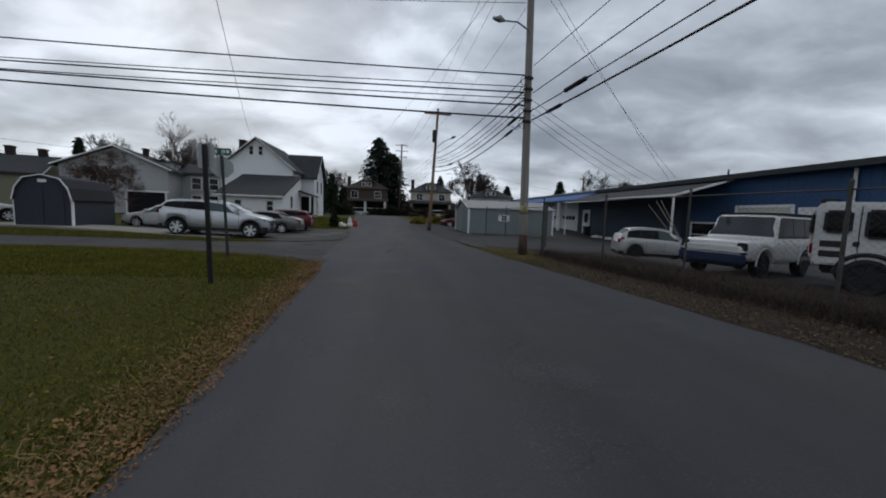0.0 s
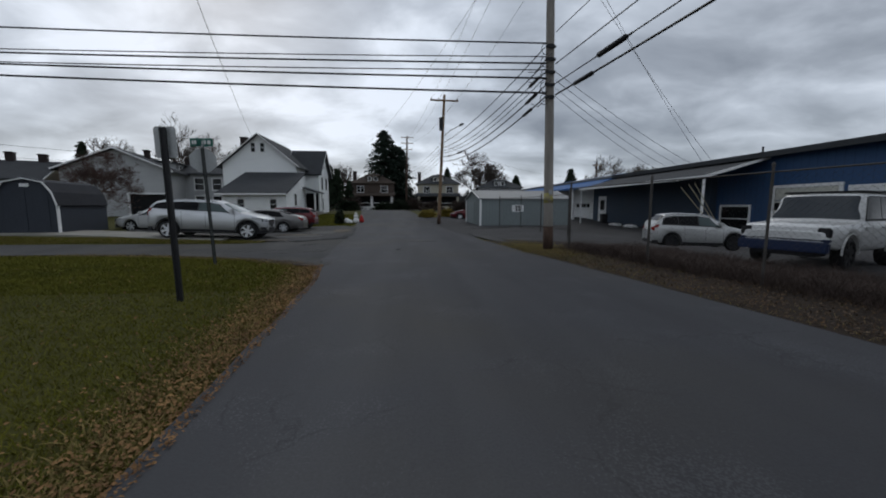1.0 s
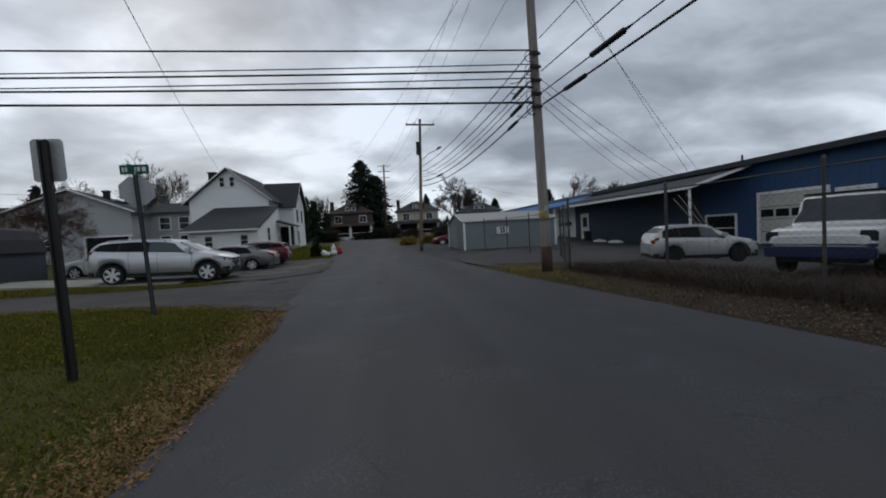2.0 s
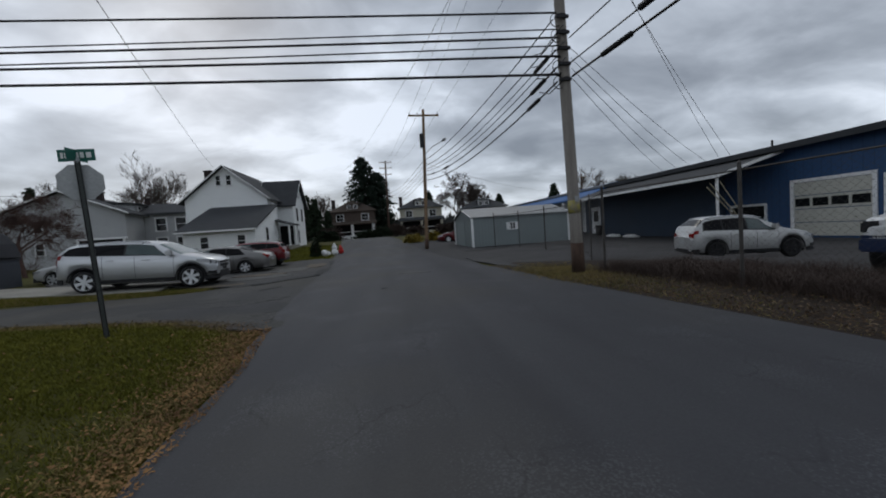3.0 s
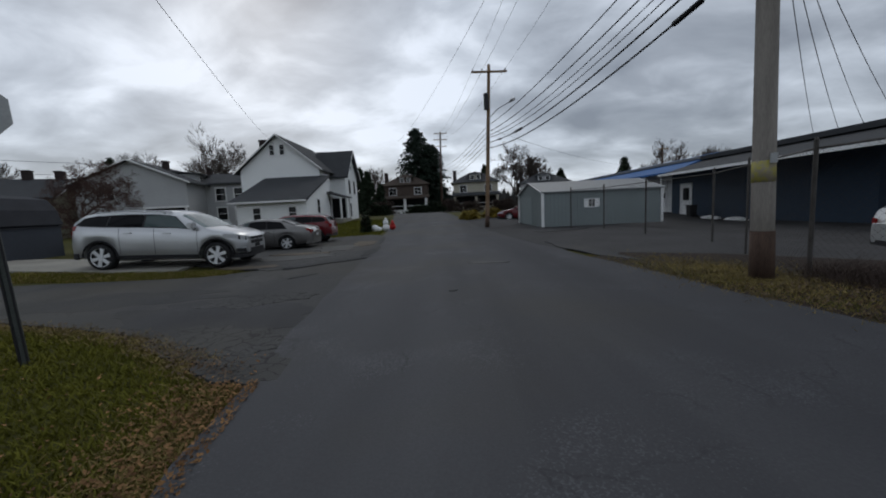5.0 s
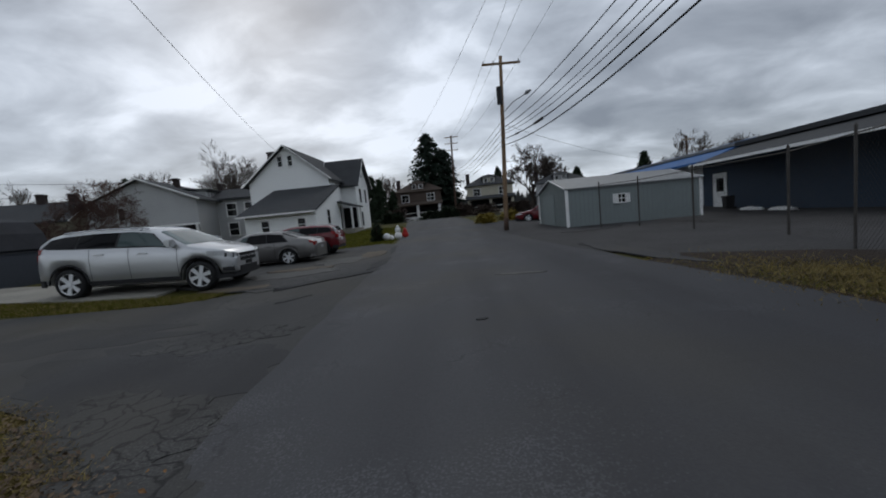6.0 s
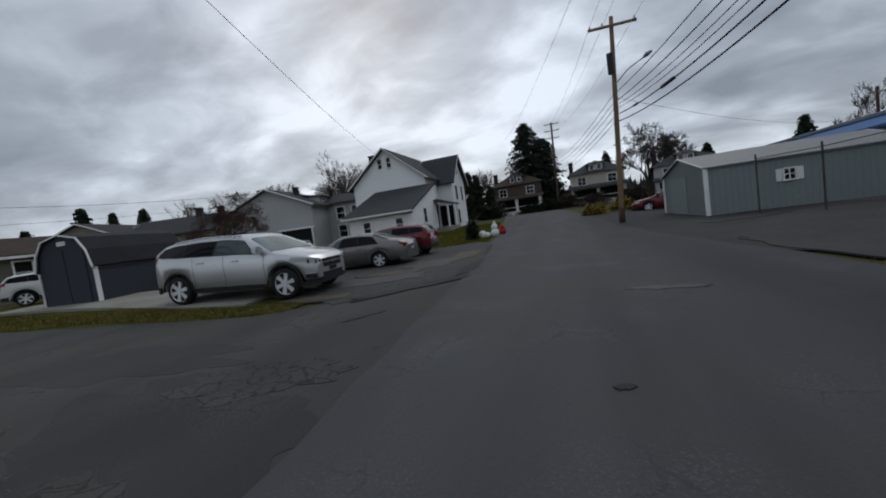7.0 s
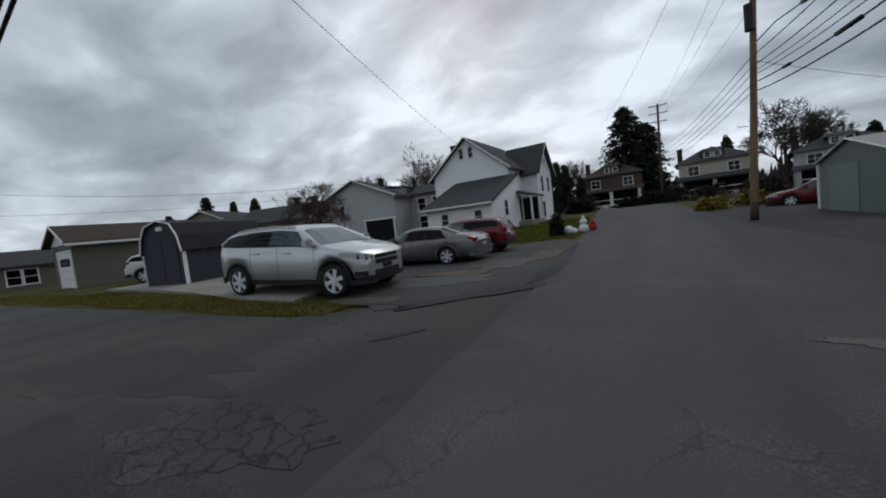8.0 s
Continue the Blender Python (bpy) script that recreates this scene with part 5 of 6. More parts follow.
suv("silver-grey three-row SUV with chrome trim and alloy wheels", pose(-8.06, 19.54, 0.11, 0, 1.9, 5.0), SILVER)
sedan("dark grey sedan parked on the gravel apron", pose(-8.0, 24.6, land(-8.0, 24.6) + 0.02, 0, -1, 184) @ Matrix.Diagonal((0.95, 1, 0.9, 1)), GREYPAINT)
suv("dark red SUV parked beside a grey sedan", pose(-7.75, 27.35, land(-7.75, 27.35) + 0.02, 0, -1, 183), REDPAINT, 0.88, False)
sedan("white sedan parked behind the silver SUV", pose(-13.0, 24.2, land(-13.0, 24.2) + 0.02, 0, 0, 178), WHITEPAINT, 0.95)
suv("white SUV parked between the garage and the shed", pose(-22.0, 22.6, land(-22.0, 22.6) - 0.03, 0, 0, 62), WHITEPAINT, 0.86, False)
hatch("pale silver hatchback parked behind the chain-link fence", pose(12.0, 16.45, -0.26, 0, 0, -18) @ Matrix.Diagonal((0.82, 0.90, 0.92, 1)), paint("pale_silver_paint", (0.42, 0.42, 0.41), 0.4, 0.35), True)
sedan("red car half hidden behind the metal garage", pose(7.2, 41.0, 0.1, 0, 0, 168), REDPAINT)


NAVY = paint("navy_paint", (0.012, 0.022, 0.06), 0.0, 0.4)


def old_offroader():
    """A boxy two-tone four-wheel-drive: bluff nose, upright glass."""
    top = [(-2.2, 1.0), (-2.18, 1.3), (-2.0, 1.70), (-1.8, 1.76), (0.2, 1.78), (0.42, 1.72), (0.75, 1.12), (0.85, 1.09), (2.05, 1.04), (2.18, 1.0), (2.22, 0.9)]
    belt = [(-2.2, 1.08), (0.7, 1.07), (2.2, 1.0)]
    c = car("four_wheel_drive", "old boxy white four-wheel-drive wagon with a black roof edge", "car", pose(10.8, 10.75, 0.02, 0, 0, 198) @ Matrix.Diagonal((0.84, 1.0, 1.0, 1)), 1.80, top, belt, (-1.25, 1.29), 0.37, WHITEPAINT, 0.86, 0.42, 0.5,
            [(-2.0, -1.2, -1.9, -1.2), (-1.15, -0.45, -1.15, -0.45), (-0.40, 0.5, -0.40, 0.28)], (0.44, 0.74), None, None, 1.0, False, lamps=False, clad=False, grille=False, end_taper=0.03, spokes=8, rim_mat=DARKSTEEL, mirrors=False, shield_mat=DUSKGLASS)
    part("roof_skin", box(-1.95, 0.35, -0.76, 0.76, 1.755, 1.80, 0.03), CLADDING, c, "black roof")
    part("grille", box(2.16, 2.24, -0.62, 0.62, 0.72, 0.98, 0.01), TRIM, c)
    for y in (-0.72, 0.72):
        part("headlight", box(2.17, 2.25, y - 0.13, y + 0.13, 0.74, 0.97, 0.03), CLADDING, c, "dark headlamp unit")
    part("bull_bar", box(2.2, 2.36, -0.85, 0.85, 0.42, 0.66, 0.03), NAVY, c, "navy blue front bumper")
    part("lower_band", box(2.15, 2.27, -0.84, 0.84, 0.66, 0.72, 0.01), NAVY, c)
    part("skid_plate", box(1.6, 2.2, -0.6, 0.6, 0.32, 0.45), CLADDING, c)


def utility_wagon():
    """A tall station-wagon four-wheel-drive with flat sides, seen from behind."""
    u = thing("utility_wagon", "tall white flat-sided four-wheel-drive wagon with black chevrons", "car", pose(11.75, 7.05, 0.02, 0, 0, -50))
    prof = [(-2.2, 0.62), (1.0, 0.62), (2.3, 0.66), (2.3, 1.18), (1.05, 1.26), (0.78, 1.84), (0.55, 1.98), (-2.1, 2.02), (-2.2, 1.9)]
    bm = prism(prof, 1.7, axis="y", at=-0.85)
    bmesh.ops.bevel(bm, geom=list(bm.edges), offset=0.05, segments=2, affect="EDGES")
    part("body", bm, WHITEPAINT, u)
    for y in (-0.856, 0.856):
        for a, b, z0, z1 in ((-2.04, -1.66, 1.36, 1.80), (-1.42, -0.42, 1.26, 1.82), (-0.3, 0.25, 1.28, 1.78), (0.33, 0.80, 1.28, 1.72)):
            w = part("side_window", box(a, b, y - 0.012, y + 0.012, z0, z1, 0.05), CARGLASS, u)
            part("window_seal", box(a - 0.03, b + 0.03, y - 0.006, y + 0.006, z0 - 0.03, z1 + 0.03, 0.05), CLADDING, w)
        for k in (-1, 1):
            b2 = prism([(-1.15, 0.95), (-0.45, 0.95 + 0.26 * k), (-0.45, 0.95 + 0.12 * k), (-0.85, 0.95)], 0.012, axis="y", at=y - 0.006)
            part("chevron", b2, CLADDING, u, "black painted chevron")
        for z in (0.80, 1.02):
            part("side_stripe", box(-2.1, -1.72, y - 0.006, y + 0.006, z, z + 0.14), CLADDING, u, "black painted bar")
        part("filler_cap", box(-1.6, -1.5, y - 0.01, y + 0.01, 1.05, 1.17, 0.02), CLADDING, u)
        part("door_gap", box(-1.53, -1.515, y - 0.006, y + 0.006, 0.7, 1.9), CLADDING, u)
        part("rear_wheel_arch", tube([(-1.35 + 0.48 * math.cos(q), y, 0.45 + 0.45 * math.sin(q)) for q in [math.pi * k / 12 for k in range(13)]], 0.05, 6), CLADDING, u)
        part("wheel_arch", tube([(1.35 + 0.5 * math.cos(q), y, 0.5 + 0.5 * math.sin(q)) for q in [math.pi * k / 12 for k in range(13)]], 0.05, 6), CLADDING, u)
    part("rear_door", box(-2.24, -2.19, -0.38, 0.38, 0.75, 1.86, 0.02), WHITEPAINT, u)
    for y, w in ((0.0, 0.3), (-0.62, 0.16), (0.62, 0.16)):
        part("rear_window", box(-2.26, -2.2, y - w, y + w, 1.28, 1.76, 0.04), CARGLASS, u)
    for y in (-0.7, 0.7):
        part("tail_light", box(-2.25, -2.18, y - 0.07, y + 0.07, 0.85, 1.08, 0.02), TAIL, u)
    part("number_plate", box(-2.26, -2.22, 0.42, 0.80, 0.98, 1.10), TRIM, u)
    part("rear_bumper", box(-2.35, -2.2, -0.8, 0.8, 0.55, 0.68, 0.02), CLADDING, u)
    part("light_pod", box(-2.15, -1.8, -0.3, 0.3, 2.0, 2.1, 0.03), CLADDING, u)
    part("chassis", box(-2.0, 2.1, -0.6, 0.6, 0.42, 0.64), BLACK, u)
    for x in (-1.35, 1.35):
        for s in (-1, 1):
            wheel(u, x, s * 0.78, 0.4, s, 6, DARKSTEEL)


old_offroader()
utility_wagon()

# ---- poles, wires, signs and fence ----
def utility_pole(label, x, y, height, r0, r1, lean, mat, arms=()):
    p = thing("utility_pole", label, "utility pole", pose(x, y, land(x, y) - 0.05))
    pts = [(lean[0] * k / 8, lean[1] * k / 8, height * k / 8) for k in range(9)]
    part("shaft", tube(pts, [r0 + (r1 - r0) * k / 8 for k in range(9)], 16), mat, p, "", True)
    for z, half, a in arms:
        f = z / height
        arm = part("crossarm", box(-half, half, -0.05, 0.05, -0.06, 0.06, 0.01), BROWNPOLE, p, "wooden crossarm")
        arm.matrix_basis = pose(lean[0] * f, lean[1] * f - 0.18, z, 0, 0, a)
        for k in (-half + 0.1, -half * 0.4, half - 0.1):
            part("insulator", tube([(k, 0, 0.05), (k, 0, 0.2)], [0.05, 0.035], 8), GALV, arm)
    return p


LICHEN = material("faded_yellow_mark", (0.30, 0.27, 0.07), (0.24, 0.21, 0.15), 0.9, grain=16, blotch=7, bump=0.2, amount=0.3)
POLE1, POLE2 = (5.04, 14.36), (2.85, 33.05)
p1 = utility_pole("tall weathered grey wooden utility pole with a dark creosoted butt", *POLE1, 11.5, 0.158, 0.11, (-0.25, 0.0), POLEWOOD, ((10.6, 1.2, 8),))
part("butt", tube([(0, 0, 0), (-0.015, 0, 0.85)], [0.168, 0.161], 16), CREOSOTE, p1, "dark creosoted base", True)
part("paint_mark", tube([(-0.038, 0, 1.62), (-0.046, 0, 1.95)], [0.1545, 0.152], 16), LICHEN, p1, "faded yellow paint mark", True)
part("tag", box(-0.1, 0.0, -0.2, -0.17, 1.9, 2.05), SIGNBACK, p1)
p2 = utility_pole("brown wooden utility pole with one crossarm and street light", *POLE2, 10.5, 0.145, 0.10, (0.5, 0.3), BROWNPOLE, ((10.0, 1.15, 3),))
part("butt", tube([(0, 0, 0), (0.04, 0.024, 0.8)], [0.152, 0.148], 16), CREOSOTE, p2, "dark creosoted base", True)
part("transformer", tube([(0.2, -0.1, 7.6), (0.2, -0.1, 8.6)], 0.16, 12), DARKSTEEL, p2)


def street_light(parent, base, tip, name="street_light"):
    b, t = Vector(base), Vector(tip)
    mid = b.lerp(t, 0.5) + Vector((0, 0, 0.14))
    arm = part("lamp_arm", tube([b, mid, t], 0.028, 8), GALV, parent)
    d = (t - b).normalized()
    part("lamp_head", tube([t, t + d * 0.2, t + d * 0.45 - Vector((0, 0, 0.06))], [0.05, 0.12, 0.05], 10), GALV, arm)


street_light(p1, (-0.2, -0.1, 8.1), (-1.25, -0.45, 8.2))
street_light(p2, (0.35, 0.1, 7.1), (1.6, -0.5, 7.9))
p3 = utility_pole("distant wooden utility pole with three crossarms", -0.1, 78, 14.6, 0.2, 0.14, (0.3, 0), CREOSOTE, ((14.3, 1.2, 0), (13.2, 1.2, 0), (12.0, 1.1, 0)))
p4 = utility_pole("distant utility pole behind the blue workshop", 30.4, 60, 8.4, 0.18, 0.12, (0, 0), CREOSOTE, ((7.9, 0.8, 0),))
p0 = utility_pole("grey wooden utility pole behind the walker", 8.3, -24, 11.5, 0.18, 0.12, (0, 0), POLEWOOD, ((10.6, 1.2, 8),))
pw = utility_pole("wooden utility pole far along the side road", -46, 18.6, 9.5, 0.18, 0.12, (0, 0), POLEWOOD, ((9.0, 0.9, 90),))


def wire(a, b, sag=0.3, r=0.012, label="black overhead cable strung between utility poles", steps=24):
    a, b = Vector(a), Vector(b)
    pts = [a.lerp(b, k / steps) - Vector((0, 0, 4 * sag * (k / steps) * (1 - k / steps))) for k in range(steps + 1)]
    return tagged(finish("overhead_cable", tube(pts, r, 5), CABLE), label, "cable", "overhead cables")


def closure(a, b, f0, f1, sag, r=0.05):
    """A splice case clamped along a cable."""
    a, b = Vector(a), Vector(b)
    at = lambda f: a.lerp(b, f) - Vector((0, 0, 4 * sag * f * (1 - f)))
    s = thing("splice_case", "black cylindrical splice case hanging on a cable", "splice case", None, "splice cases")
    p, q = at(f0), at(f1)
    part("case", tube([p, p.lerp(q, 0.04), p.lerp(q, 0.96), q], [r * 0.5, r, r, r * 0.5], 10), CABLE, s, "", True)
    part("end_boot", tube([q, at(f1 + (f1 - f0) * 0.2)], [r * 0.5, r * 0.25], 8), CABLE, s)


def P1(z, dx=-0.2, dy=-0.1):
    return (POLE1[0] - 0.25 * z / 11.5 + dx, POLE1[1] + dy, z)


def P2(z, dx=-0.1, dy=0.0):
    return (POLE2[0] + 0.5 * z / 10.5 + dx, POLE2[1] + 0.3 * z / 10.5 + dy, z)


# along the side road, to the left
for za, zb, r, sag in ((6.55, 8.3, 0.018, 0.3), (6.15, 7.2, 0.012, 0.3), (5.95, 7.3, 0.02, 0.3), (5.75, 7.0, 0.013, 0.35), (5.5, 7.2, 0.022, 0.3), (5.05, 7.1, 0.024, 0.3)):
    wire(P1(za, -0.15), (-46, 17.8, zb), sag, r * 1.35)
wire(P1(9.0), (-46, 17.8, 9.6), 0.7, 0.009)
# to the second pole
for za, zb, r, sag in ((6.5, 6.6, 0.013, 0.4), (6.0, 6.2, 0.014, 0.45), (5.75, 6.0, 0.01, 0.55), (5.55, 5.85, 0.01, 0.6), (5.3, 5.55, 0.018, 0.6), (4.95, 5.2, 0.018, 0.6)):
    wire(P1(za, -0.15, 0.1), P2(zb), sag, r * 1.3)
closure(P1(5.3, -0.15, 0.1), P2(5.55), 0.03, 0.075, 0.6, 0.06)
closure(P1(5.75, -0.15, 0.1), P2(6.0), 0.02, 0.06, 0.55, 0.055)
closure(P1(4.95, -0.15, 0.1), P2(5.2), 0.05, 0.09, 0.6, 0.055)
closure(P1(5.3, -0.15, 0.1), P2(5.55), 0.60, 0.66, 0.6, 0.06)
closure(P1(5.3, -0.15, 0.1), P2(5.55), 0.80, 0.83, 0.6, 0.05)
# behind the walker
for za, zb, r, sag in ((5.0, 5.6, 0.022, 0.35), (5.35, 6.0, 0.014, 0.35), (5.95, 6.5, 0.013, 0.3), (6.9, 7.4, 0.010, 0.3)):
    wire(P1(za, 0.15), (8.2, -24, zb), sag, r * 1.25)
closure(P1(5.0, 0.15), (8.2, -24, 5.6), 0.030, 0.055, 0.35, 0.06)
closure(P1(5.35, 0.15), (8.2, -24, 6.0), 0.060, 0.09, 0.35, 0.07)
# high lines
for k, dx in enumerate((-1.05, -0.4, 1.05)):
    wire((POLE1[0] - 0.22 + dx, POLE1[1] - 0.2, 10.85), (POLE2[0] + 0.48 + dx, POLE2[1] + 0.1, 10.15), 0.35, 0.007)
    wire((POLE1[0] - 0.22 + dx, POLE1[1] - 0.2, 10.85), (8.3 + dx, -24.2, 10.8), 0.5, 0.007)
    wire((POLE2[0] + 0.48 + dx, POLE2[1] + 0.1, 10.15), (0.2 + dx, 78, 14.5), 0.9, 0.008)
for za, zb in ((6.6, 8.2), (6.2, 7.6), (5.9, 7.0), (5.5, 6.6), (5.2, 6.0)):
    wire(P2(za), (0.0, 78, zb + 1.0), 0.7, 0.014)
# to the yard and the pole behind the workshop
for za, y in ((5.7, 21.7), (5.45, 22.7), (5.2, 23.6), (4.95, 24.6)):
    wire(P1(za, 0.15), (15.9, y, 3.8), 0.15, 0.008)
for za, y in ((9.9, 20.4), (10.5, 21.0)):
    wire(P1(za, 0.1), (15.9, y, 3.85), 0.25, 0.008)
# service drops
wire((8.2, -24, 7.2), (-16.4, 45.75, 8.6), 1.6, 0.008, "black service drop cable running to the white house")
wire(P1(10.9), (-7.3, 75, 13.5), 1.2, 0.010)
wire((-46, 16.5, 8.2), (-22.5, 38.0, 5.9), 0.8, 0.012)
wire((-46, 16.5, 6.3), (-25.0, 37.4, 5.2), 0.5, 0.010)
wire((28.0, 62, 6.2), (3.2, 33.4, 6.5), 0.6, 0.010)

# loops and hardware where the cables meet the first pole
for k in range(5):
    z = 4.9 + 0.38 * k
    part("cable_loop", tube([(-0.32 + 0.14 * math.cos(a), -0.1, z + 0.16 * math.sin(a)) for a in [i * math.tau / 14 for i in range(13)]], 0.012, 5), CABLE, p1)
    part("clamp", box(-0.34, -0.02, -0.2, -0.14, z + 0.02, z + 0.09), DARKSTEEL, p1)


for k, (z, a, d) in enumerate(((5.05, 0.4, 0.5), (5.5, 0.9, 0.42), (5.9, 0.2, 0.55), (6.3, 0.7, 0.4))):
    pts = [(-0.12, -0.12, z), (-0.35, -0.2 - 0.1 * k, z - 0.22), (-0.15 - d * 0.5, 0.3 + 0.15 * k, z - 0.28), (-0.2 - d * 0.4, 0.9 + 0.2 * k, z - 0.02)]
    part("jumper_cable", tube([Vector(p) for p in pts], 0.014, 5), CABLE, p1)
for z in (5.0, 5.35, 5.75, 6.15, 6.55):
    part("bolt_band", tube([(-0.25 * z / 11.5, 0, z - 0.03), (-0.25 * z / 11.5, 0, z + 0.03)], 0.165 - 0.0035 * z, 16), DARKSTEEL, p1)


def plate(outline, thick):
    return prism(outline, thick, axis="y", at=0)


POSTGREEN = material("dull_green_post", (0.085, 0.095, 0.09), (0.05, 0.056, 0.053), 0.6, 0.2, bump=0.1)


def back_sign():
    s = thing("road_sign", "blank grey sign back on a black channel post", "sign", pose(-3.18, 8.37, -0.05, 0, -1.2, 4))
    part("post", box(-0.033, 0.033, -0.03, 0.02, 0, 2.66, 0.008), DARKSTEEL, s, "black steel channel post")
    for k in range(2):
        part("post_flange", box(-0.043 + 0.065 * k, -0.022 + 0.065 * k, -0.045, -0.03, 0, 2.66), DARKSTEEL, s)
    w, h, c = 0.15, 0.23, 0.03
    z = 2.45
    out = [(-w + c, z - h), (w - c, z - h), (w, z - h + c), (w, z + h - c), (w - c, z + h), (-w + c, z + h), (-w, z + h - c), (-w, z - h + c)]
    part("panel", prism(out, 0.006, axis="y", at=0.022), SIGNBACK, s, "bare aluminium sign back")


def stop_sign():
    s = thing("stop_sign", "stop sign seen from behind with green street-name blades on its post", "sign", pose(-4.58, 12.22, -0.04, 0, -2.0, 30))
    part("post", box(-0.028, 0.028, -0.03, 0.02, 0, 2.96, 0.008), POSTGREEN, s, "dull grey-green channel post")
    for k in range(2):
        part("post_flange", box(-0.038 + 0.058 * k, -0.02 + 0.058 * k, -0.045, -0.03, 0, 2.96), DARKSTEEL, s)
    R = 0.285 / math.cos(math.pi / 8)
    out = [(R * math.cos(math.pi / 8 + k * math.pi / 4), 2.62 + R * math.sin(math.pi / 8 + k * math.pi / 4)) for k in range(8)]
    part("panel", prism(out, 0.005, axis="y", at=0.022), SIGNBACK, s, "bare aluminium octagon back")
    blade = part("name_blade", box(-0.25, 0.25, -0.004, 0.004, 0, 0.19), SIGNGREEN, s, "green street-name blade")
    blade.matrix_basis = pose(0, 0, 2.96, 0, 0, -22)
    for k, (a, b) in enumerate(((-0.21, -0.175), (-0.155, -0.11), (-0.09, -0.05), (-0.02, 0.03), (0.05, 0.10), (0.13, 0.20))):
        part("letter_bar", box(a, b, -0.008, 0.008, 0.05, 0.14), TRIM, blade)
    cross = part("name_blade", box(-0.22, 0.22, -0.004, 0.004, 0, 0.17), SIGNGREEN, s, "green street-name blade")
    cross.matrix_basis = pose(0, 0, 2.97, 0, 0, 62)
    part("blade_bracket", box(-0.03, 0.03, -0.03, 0.03, 2.93, 3.02), GALV, s)


back_sign()
stop_sign()


FENCESTEEL = material("rusty_fence_steel", (0.085, 0.08, 0.075), (0.045, 0.04, 0.036), 0.6, 0.3, grain=40, blotch=4, bump=0.1)


def fence():
    pts = [(10.2, -14.0), (9.0, -7.0), (8.0, 0.0), (7.2, 5.8), (6.3, 11.0), (5.75, 14.3), (8.05, 19.6), (8.0, 23.2), (7.95, 26.9), (6.9, 28.6)]
    f = thing("chain_link_fence", "rusty galvanised chain-link fence with steel posts", "fence")
    H = 2.05
    posts = []
    for (xa, ya), (xb, yb) in zip(pts, pts[1:]):
        L = math.hypot(xb - xa, yb - ya)
        n = max(1, round(L / 3.2))
        posts += [(xa + (xb - xa) * k / n, ya + (yb - ya) * k / n) for k in range(n)]
        bm = bmesh.new()
        step, rows = 0.11, 0
        for d in (-1, 1):
            k = -H
            while k < L:
                a, b = (k, k + H) if d > 0 else (k + H, k)
                # clip the slanted wire to the panel
                za, zb = 0.05, H
                if d > 0:
                    s0, s1 = max(0, -k), min(H, L - k)
                    q = [(k + s0, za + s0 * (zb - za) / H), (k + s1, za + s1 * (zb - za) / H)]
                else:
                    s0, s1 = max(0, k + H - L), min(H, k + H)
                    q = [(k + H - s0, za + s0 * (zb - za) / H), (k + H - s1, za + s1 * (zb - za) / H)]
                if s1 > s0 + 0.02:
                    p3 = [(xa + (xb - xa) * u / L, ya + (yb - ya) * u / L, z) for u, z in q]
                    tube(p3, 0.0014, 3, bm, caps=False)
                k += step
        part("mesh_panel", bm, FENCESTEEL, f, "woven wire mesh")
        part("top_rail", tube([(xa, ya, H), (xb, yb, H)], 0.016, 6), FENCESTEEL, f)
    posts.append(pts[-1])
    for x, y in posts:
        big = (x, y) in pts
        p = part("post", tube([(x, y, -0.1), (x, y, H + 0.12)], 0.032 if big else 0.024, 8), FENCESTEEL, f)
        part("post_cap", tube([(x, y, H + 0.12), (x, y, H + 0.17)], [0.036, 0.015], 8), FENCESTEEL, p)


fence()


PALEWOOD = material("pale_timber", (0.30, 0.27, 0.20), (0.20, 0.175, 0.13), 0.8, grain=20, blotch=2, bump=0.2, stretch=(5, 5, 0.5))


def leaning_poles():
    for i, (a, b) in enumerate((((15.6, 18.6, -0.4), (13.2, 18.9, 2.35)), ((15.8, 18.8, -0.4), (14.2, 19.3, 2.6)), ((16.0, 19.0, -0.4), (14.6, 20.2, 2.6)))):
        t = thing("pole", "pale timber pole leaning over the silver hatchback", "pole", None, "leaning poles")
        part("shaft", tube([a, b], 0.022, 8), PALEWOOD, t)


leaning_poles()

